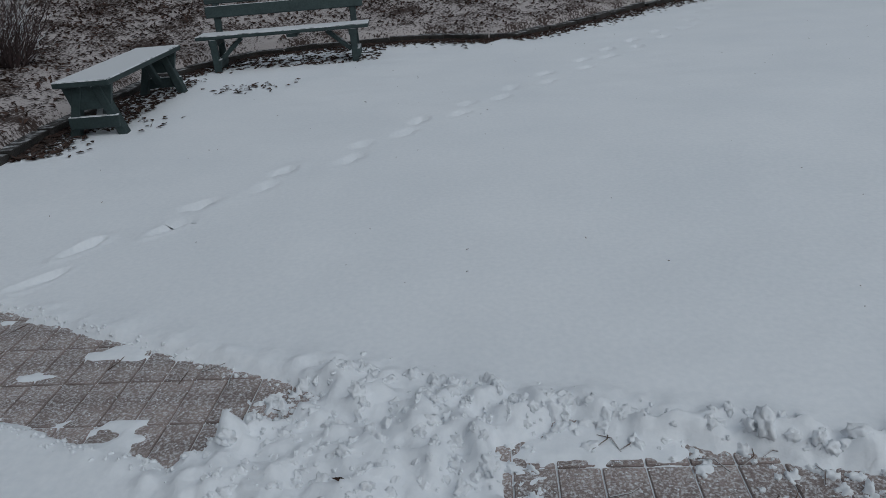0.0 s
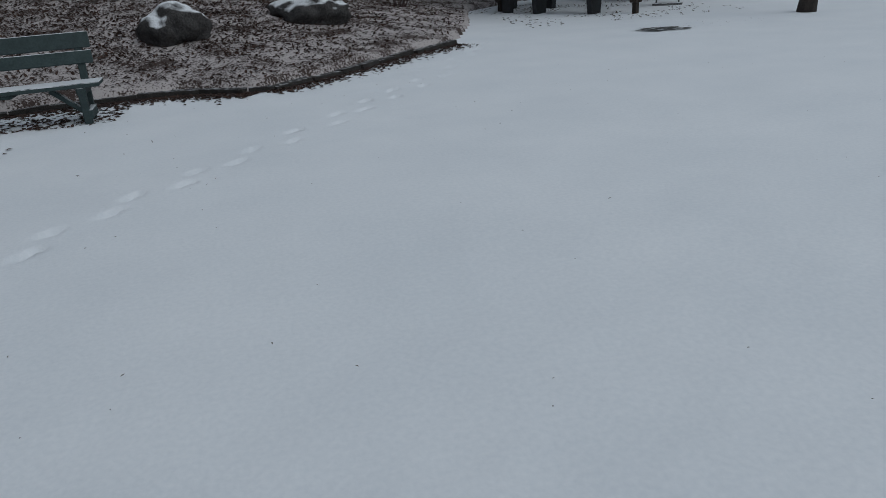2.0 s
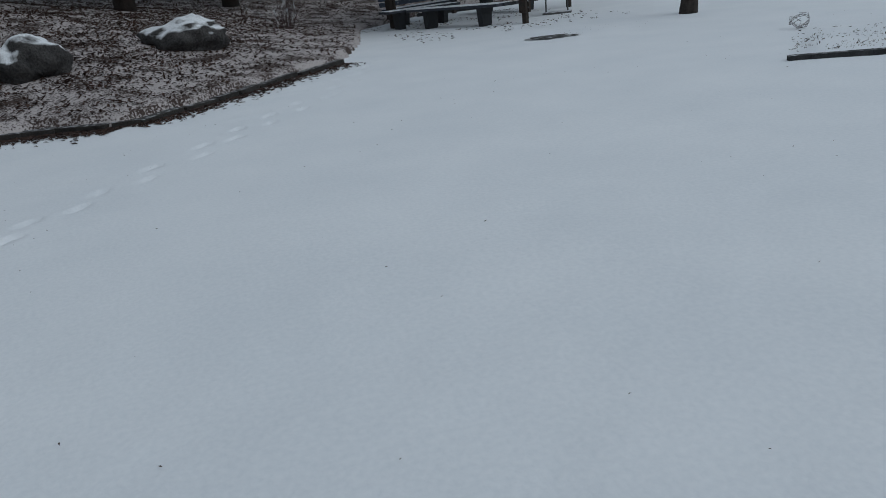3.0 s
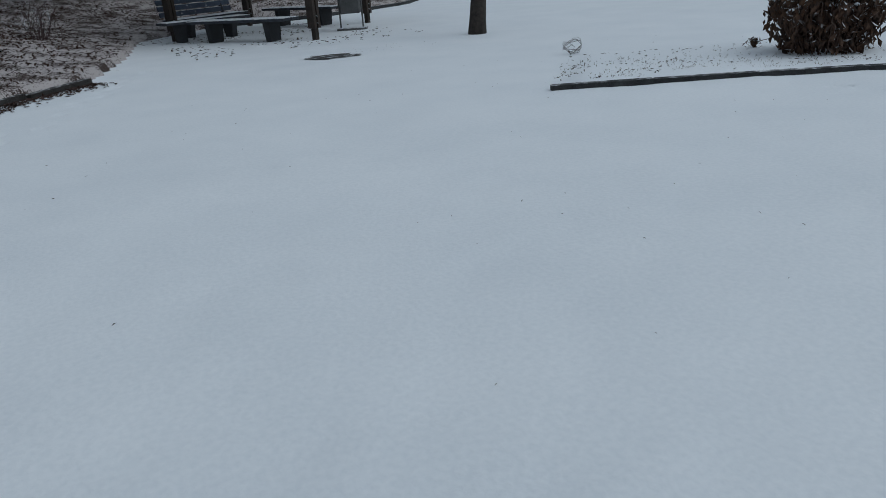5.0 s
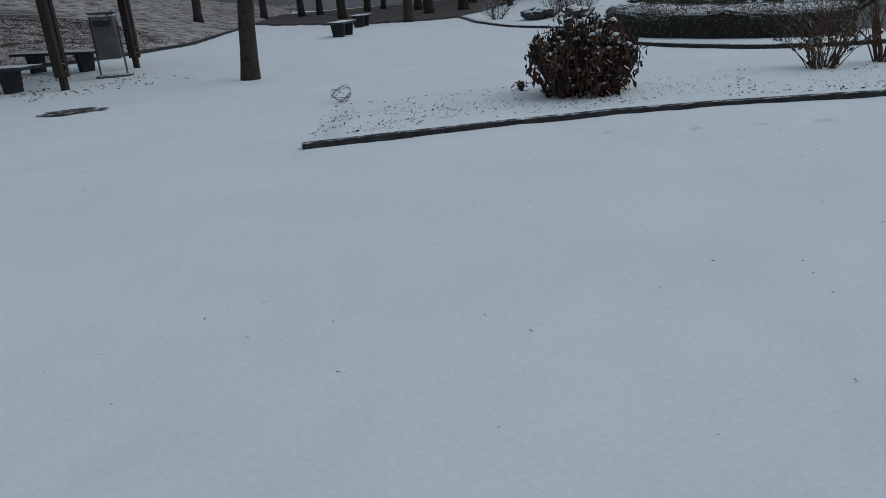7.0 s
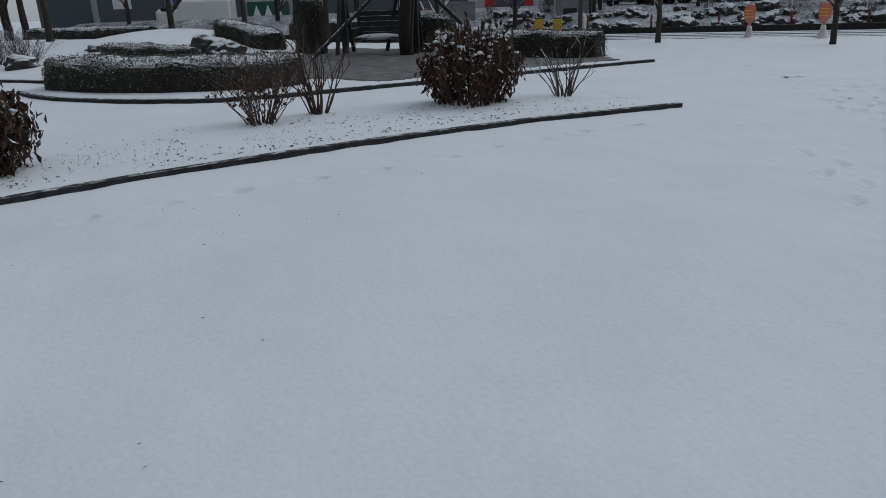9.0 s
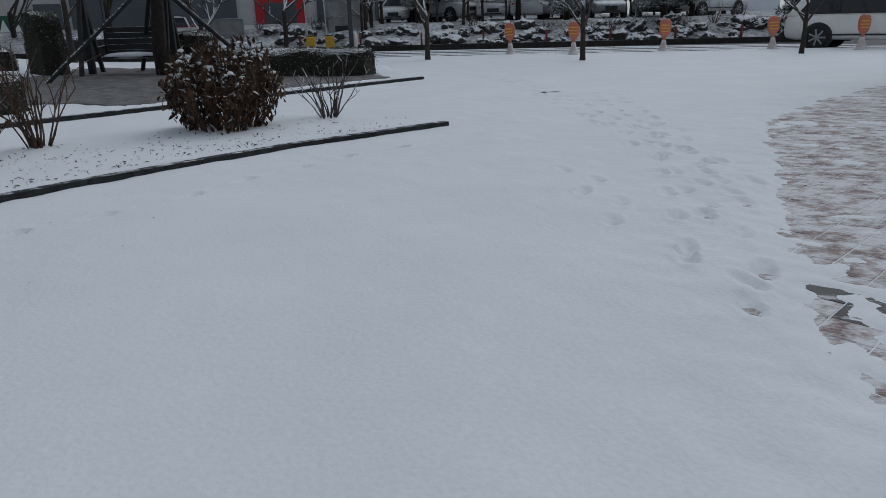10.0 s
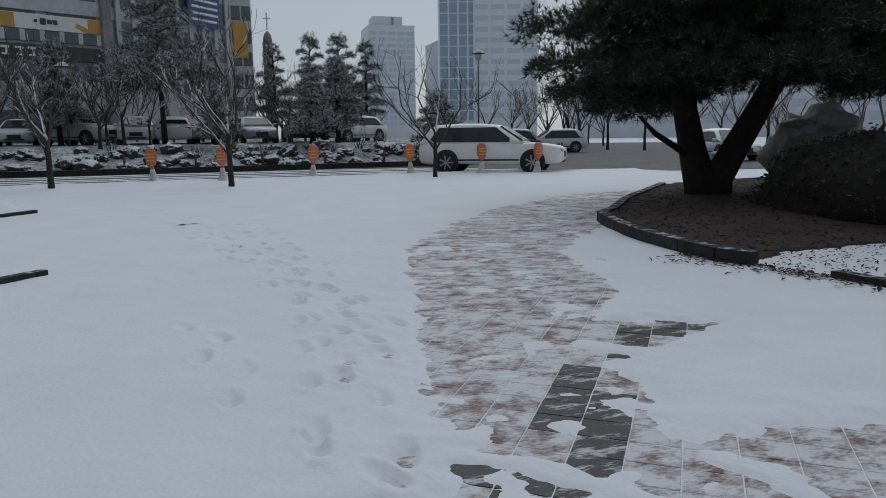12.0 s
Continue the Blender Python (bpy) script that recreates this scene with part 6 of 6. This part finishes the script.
for x, z in ((40.5, 9.1), (46.25, 9.1)):
    part("sign_swoosh", Geo().box(1.15, 0.06, 0.94, pose(x, -0.25, z), 0.02), SIGN_AMBER, h, "amber end of a sign band")
part("sign_swoosh", Geo().box(0.9, 0.05, 0.3, pose(45.3, -0.25, 8.9, 0, 24), 0.02), SIGN_AMBER, h)
for x, w2, h2 in ((42.35, 0.2, 0.2), (42.8, 0.36, 0.42), (43.2, 0.28, 0.3), (43.55, 0.3, 0.3)):
    part("lettering", Geo().box(w2, 0.05, h2, pose(x, -0.25, 9.15), 0.02), SIGN_DARK, h)
for x in (37.0, 38.1, 39.2, 40.35, 41.2, 41.95, 42.6):
    part("lettering", Geo().box(0.5, 0.08, 0.16, pose(x, -0.28, 7.36), 0.03), SIGN_WHITE, h)
    part("lettering", Geo().box(0.12, 0.08, 0.34, pose(x + 0.08, -0.28, 7.12), 0.03), SIGN_WHITE, h)
    part("lettering", Geo().box(0.42, 0.08, 0.12, pose(x, -0.28, 6.9), 0.03), SIGN_WHITE, h)
for x in (38.6, 40.2, 41.5, 43.0):
    part("lit_window", Geo().box(0.95, 0.12, 0.72, pose(x, -0.17, 6.15), 0.02), LIT, h, "warm lit window")
for i in range(9):
    part("mullion", Geo().box(0.32, 0.1, 0.74, pose(36.6 + 1.22 * i, -0.2, 8.2), 0.02), CONCRETE, h)
part("drain_column", Geo().box(0.7, 0.5, 22, pose(46.9, -0.3, 11.2), 0.04), DARK_WALL, h, "dark corner column")
block("office_building", (72.0, -12.5), (80.5, -27.5), 16, 30, 3.4, 1.7, surface("pale_grey_fin_wall", (0.34, 0.34, 0.345), (0.46, 0.46, 0.46), 0.5, 0.6, 0.1, fine=5, vary=0.05), PANE, "grey office building with pale vertical fins", 5, 0.5, 0.7)
part("sign_panel", Geo().box(4.4, 0.2, 3.6, pose(0, 0, 0), 0.02), SIGN_BLUE, bpy.data.objects["office_building"]).matrix_basis = pose(13.6, -0.5, 13.8)
for i in range(5):
    part("lettering", Geo().box(3.6, 0.05, 0.22, pose(13.6, -0.64, 12.6 + 0.6 * i), 0.01), SIGN_WHITE, bpy.data.objects["office_building"])
block("slim_building", (90.6, -30.6), (90.0, -34.2), 9, 17.5, 2.6, 1.2, CONCRETE, PANE, "slim shop building with stacked signs", 4)
part("sign_panel", Geo().box(1.6, 0.3, 4.0, pose(2.2, -0.2, 12.6), 0.02), SIGN_AMBER, bpy.data.objects["slim_building"])
# distant blocks, paled by colour to stand for haze
block("apartment_tower", (325, -192), (316, -214), 25, 56, 3.0, 4, HAZE_TOWER_WALL, HAZE_TOWER_PANE, "distant apartment tower with haze put into its pale colours", 6)
block("apartment_tower", (318, -230), (312, -246), 25, 50, 3.0, 4, HAZE_TOWER_WALL, HAZE_TOWER_PANE, "distant apartment tower with haze put into its pale colours", 6)
block("glass_tower", (207.5, -149), (200, -159.5), 22, 78, 3.6, 3, HAZE_TOWER_WALL, plain("blue_tower_glass", (0.24, 0.31, 0.40), 0.25), "blue glass office tower with haze put into its pale walls", 6, 0.0, 0.9)
block("office_tower", (200.2, -158.0), (187, -175.5), 24, 76, 3.6, 4.5, HAZE_TOWER_WALL, HAZE_TOWER_PANE, "panelled office tower with haze put into its pale colours", 6, 0.0, 0.45)
for x, w in ((8.0, 11.0), (15.0, 6.0)):
    part("stair_head", Geo().box(w, 12, 5, pose(x, 8, 58.5), 0.1), HAZE_TOWER_WALL, bpy.data.objects["apartment_tower"])
c = thing("church_tower", pose(88.6, -35.5, -0.07, 0, 0, -40), "brick church tower with a small cross on top", "building")
part("shaft", Geo().box(1.0, 1.0, 12.4, pose(0, 0, 6.2), 0.05), surface("brown_brick_wall", (0.16, 0.12, 0.11), (0.28, 0.22, 0.20), 2, 0.9, 0.3, fine=20), c)
part("dome", Geo().lathe([(0.55, 12.4), (0.52, 12.8), (0.38, 13.3), (0.16, 13.6), (0.04, 13.7)], 16), DARK_WALL, c, "", True)
part("cross", Geo().box(0.16, 0.16, 1.9, pose(0, 0, 14.8), 0.02).box(0.16, 0.9, 0.16, pose(0, 0, 15.1), 0.02), SIGN_WHITE, c)
block("side_building", (150, -150), (60, -190), 14, 14, 3.4, 4.0, HAZE_TOWER_WALL, HAZE_TOWER_PANE, "low building far down the side street, painted pale as by haze", 3)
block("park_building", (10, 66), (62, 46), 12, 14, 3.4, 3.2, DARK_WALL, PANE, "grey building beyond the garden trees", 3.5)
# white van by the shops
v = thing("delivery_van", pose(50.5, 21.5, -0.06, 0, 0, 100), "white delivery van parked before the shops", "van")
part("body", Geo().box(3.2, 1.9, 1.75, pose(-0.8, 0, 1.3), 0.12), WHITE_COAT, v)
part("cab", Geo().box(1.6, 1.8, 1.3, pose(1.4, 0, 1.05), 0.2), WHITE_COAT, v)
part("windscreen", Geo().box(0.9, 1.7, 0.55, pose(1.5, 0, 1.62), 0.2), GLASS, v)
for x in (-1.6, 1.5):
    for s in (-0.86, 0.86):
        part("wheel", Geo().tube([(x, s - 0.1, 0.34), (x, s + 0.1, 0.34)], [0.34, 0.34], 16), RUBBER, v)

# grove floor beyond the garden
GROVE = [(24.5, 21.2), (22.8, 23.0), (24, 33), (30, 46), (52, 44), (50, 32), (38, 25), (31, 21.5)]


def grove_height(x, y):
    d = inside_distance(x, y, GROVE) + 1.2 * (fbm(x, y, 2.0, 131) - 0.5)
    return np.where(d > 0, np.maximum(bed_height(x, y), 0.05) + 0.02, -0.4)


GROVE_SOIL = surface("dark_grove_soil", (0.022, 0.017, 0.015), (0.11, 0.095, 0.088), 3, 0.95, 0.8, fine=30, vary=0)
tagged(grid("grove_floor", 21, 54, 19, 48, 0.22, grove_height, GROVE_SOIL), "bare brown ground under the garden trees", "ground", kind="structure")
k = random.Random(41)
for i in range(14):
    x, y = k.uniform(27, 48), k.uniform(25, 42)
    bare_tree("bare_tree", pose(x, y, 0.05, 0, 0, k.uniform(0, 360)), k.uniform(6, 9), k.uniform(0.14, 0.24), 420 + i, "dark leafless tree standing in the garden grove", 3, 0.45)

# bank_woods: unseen evergreens added to block the sky above the leaf bank, and an unseen wall behind the camera
BANK_NEEDLE = surface("dense_evergreen_needle", (0.010, 0.014, 0.009), (0.045, 0.055, 0.032), 3, 0.6, 0.1, fine=12, snow=0.5, snow_from=0.5)
for i, (x, y) in enumerate(((-9.5, 4.0), (-10.0, 9.5), (-7.5, 14.5), (-3.5, 17.0), (1.0, 18.0), (3.4, 21.5), (6.5, 26.0), (-9.0, -2.0), (11.5, 28.0))):
    pine("sky_blocking_pine", pose(x, y, ground_z(x, y)), 8.0, 4.2, 450 + i, "unseen evergreen added above the leaf bank to block sky light", 0.3, 18, 3200, 0.2, 0.35, 0.55, BANK_NEEDLE, 0.06)
# Unseen block added behind the camera; closes the square and dims light from there
block("unseen_rear_block", (4.0, -12.0), (-22.0, -9.0), 12, 10.5, 3.4, 3.2, CONCRETE, PANE, "unseen plain block added to close the square behind and cut sky light", 3.2)

# ---- shovelled snow at the start ----
k = random.Random(77)
ball = Geo().blob(1, 0.95, 0.8, None, 5, 0.75, 2.3, 3)
ball_v, ball_f = np.array(ball.v), ball.f
HEAP = [(0.30, 1.22), (0.42, 1.45), (0.62, 1.58), (0.95, 1.50), (1.25, 1.40), (1.6, 1.30), (2.0, 1.18), (2.5, 1.02), (3.0, 0.88)]
g = Geo()
hs = [Vector(p) for p in HEAP]


lumps = []


def drop_lump(geo, x, y, s, lift):
    lumps.append((x, y, s, lift))


def set_lump(geo, x, y, s, lift, z):
    m = Matrix.LocRotScale((x, y, max(z, -0.02) + s * (lift - 0.25)), Euler((k.uniform(0, 6), k.uniform(0, 6), k.uniform(0, 6))), (s, s * k.uniform(0.7, 1), s * k.uniform(0.6, 0.95)))
    geo.add([tuple(p) for p in ball_v], ball_f, m)


for i in range(190):
    j = k.randrange(len(hs) - 1)
    p = hs[j].lerp(hs[j + 1], k.random())
    drop_lump(g, p.x + k.gauss(0, 0.05), p.y + k.gauss(0, 0.045), k.choice((0.008, 0.011, 0.014, 0.018, 0.024)) * k.uniform(0.7, 1.2), -0.1)
for i in range(420):
    x, y = k.uniform(0.35, 1.25), k.uniform(0.78, 1.42)
    drop_lump(g, x, y, k.choice((0.006, 0.008, 0.010, 0.013, 0.018, 0.026)) * k.uniform(0.7, 1.2), -0.2)
for i in range(130):
    x = k.uniform(1.15, 2.9)
    y = 1.30 - 0.36 * (x - 1.25) + k.gauss(0.02, 0.05)
    drop_lump(g, x, y, k.choice((0.006, 0.008, 0.012, 0.018, 0.03)) * k.uniform(0.7, 1.2), -0.25)
for i in range(46):
    j = k.randrange(1, len(hs) - 1)
    p = hs[j].lerp(hs[j + 1], k.random())
    drop_lump(g, p.x, p.y + 0.01 + k.gauss(0, 0.03), k.uniform(0.026, 0.042), -0.3)
for i in range(150):
    x = k.uniform(-1.3, 0.5)
    drop_lump(g, x, 2.30 - 0.46 * (x + 1.2) + k.gauss(0.0, 0.02), k.uniform(0.004, 0.011), 0.1)
for i in range(110):
    x = k.uniform(-1.0, 0.25)
    drop_lump(g, x, 1.15 - 0.35 * (x - 0.19) + k.gauss(-0.01, 0.02), k.uniform(0.004, 0.011), 0.1)
at = np.array(lumps)
for row, z in zip(lumps, snow_sheet(at[:, 0], at[:, 1])):
    set_lump(g, *row, float(z))
tagged(part("snow_lumps", g, SNOW, None, "", True), "loose lumps of shovelled snow along the cleared paving", "snow", kind="stuff")
g = Geo()
octa = [(1, 0, 0), (-1, 0, 0), (0, 1, 0), (0, -1, 0), (0, 0, 1), (0, 0, -1)]
octf = [(0, 2, 4), (2, 1, 4), (1, 3, 4), (3, 0, 4), (2, 0, 5), (1, 2, 5), (3, 1, 5), (0, 3, 5)]
for i in range(3000):
    if i % 2:
        x, y = k.uniform(-1.8, 0.62), k.uniform(1.15, 2.5)
    else:
        x, y = k.uniform(1.15, 2.7), k.uniform(0.55, 1.35)
    s = k.uniform(0.0012, 0.0038)
    g.add([(a * s + x, b * s + y, c * s * 0.8 - 0.018) for a, b, c in octa], octf)
tagged(part("snow_crumbs", g, SNOW), "fine crumbs of snow on the swept paving", "snow", kind="stuff")
g = Geo()
for i in range(34):
    x, y = (k.uniform(-1.0, 0.5), k.uniform(1.3, 2.0)) if i % 2 else (k.uniform(1.3, 2.2), k.uniform(0.85, 1.25))
    w, L = k.uniform(0, 3.14), k.uniform(0.02, 0.06)
    g.tube([(x, y, -0.012), (x + L * math.cos(w), y + L * math.sin(w), -0.004), (x + 1.7 * L * math.cos(w + 0.3), y + 1.7 * L * math.sin(w + 0.3), -0.010)], [0.002, 0.002, 0.001], 4)
tagged(part("pine_straw", g, STEM), "thin brown twigs and straw on the paving", "litter", kind="stuff")

# ---- paving ----
pave = tagged(new("paving"), "pinkish concrete block paving partly cleared of snow", "paving", kind="structure")


def paver_mesh(sx, sy, material):
    me = Geo().box(sx - 0.005, sy - 0.005, 0.05, None, 0.003).mesh("paver")
    me.materials.append(material)
    return me


DRY_A, DRY_B = paver_mesh(0.1175, 0.235, PAVER_GREY), paver_mesh(0.19, 0.22, PAVER)
WET_B = paver_mesh(0.19, 0.22, PAVER_WET)
for ix in range(-18, 28):
    for iy in range(-6, 6):
        x, y = 0.172 + 0.1175 * ix, 1.604 + 0.235 * (iy + 0.5)
        p, q = np.array([x]), np.array([y])
        if max(inside_distance(p, q, STRIP)[0], inside_distance(p, q, STRIP_B)[0]) > -0.13:
            ob = new("paver", DRY_A)
            ob.parent = pave
            ob.matrix_basis = pose(x, y, -0.045 + k.uniform(-0.0015, 0.0015), k.uniform(-0.4, 0.4), k.uniform(-0.4, 0.4), k.uniform(-0.4, 0.4))

turn = math.degrees(math.atan2(PAVE_U.y, PAVE_U.x))
WETS = [[(9.29, -2.38), (8.99, -2.76), (8.52, -2.11), (8.71, -1.96), (8.86, -2.16), (9.09, -2.16)], [(9.49, -2.69), (9.38, -2.88), (9.22, -2.71), (9.37, -2.57)],
        [(9.46, -3.08), (9.55, -3.5), (9.58, -4.15), (9.71, -4.25), (9.78, -3.66)], [(8.77, -1.63), (8.46, -1.97), (8.3, -1.8), (8.6, -1.5)]]
rest = {False: Geo(), True: Geo()}
near = 0
uu, vv = np.meshgrid(np.arange(12, 118) * 0.19, np.arange(-6, 46) * 0.22 + 0.06, indexing="ij")
near_lane = inside_distance(uu * PAVE_U.x + vv * PAVE_V.x, uu * PAVE_U.y + vv * PAVE_V.y, LANE) > -0.45
for iu in range(12, 118):
    for iv in range(-6, 46):
        u, v = iu * 0.19, iv * 0.22 + 0.06
        p = PAVE_U * u + PAVE_V * v
        if not near_lane[iu - 12, iv + 6]:
            continue
        wet = any(inside_distance(np.array([p.x]), np.array([p.y]), w)[0] > -0.085 for w in WETS)
        m = pose(p.x, p.y, -0.045 + k.uniform(-0.0015, 0.0015), k.uniform(-0.3, 0.3), k.uniform(-0.3, 0.3), turn + k.uniform(-0.4, 0.4))
        if 7.9 < p.x < 9.75 and p.y < -1.3 and near < 290:
            near += 1
            ob = new("paver", WET_B if wet else DRY_B)
            ob.parent = pave
            ob.matrix_basis = m
        else:
            rest[wet].box(0.185, 0.215, 0.05, m, 0.003)
for wet, g in rest.items():
    if g.v:
        ob = part("paver_field", g, PAVER_WET if wet else PAVER, pave)
        ob["kind"] = "stuff"
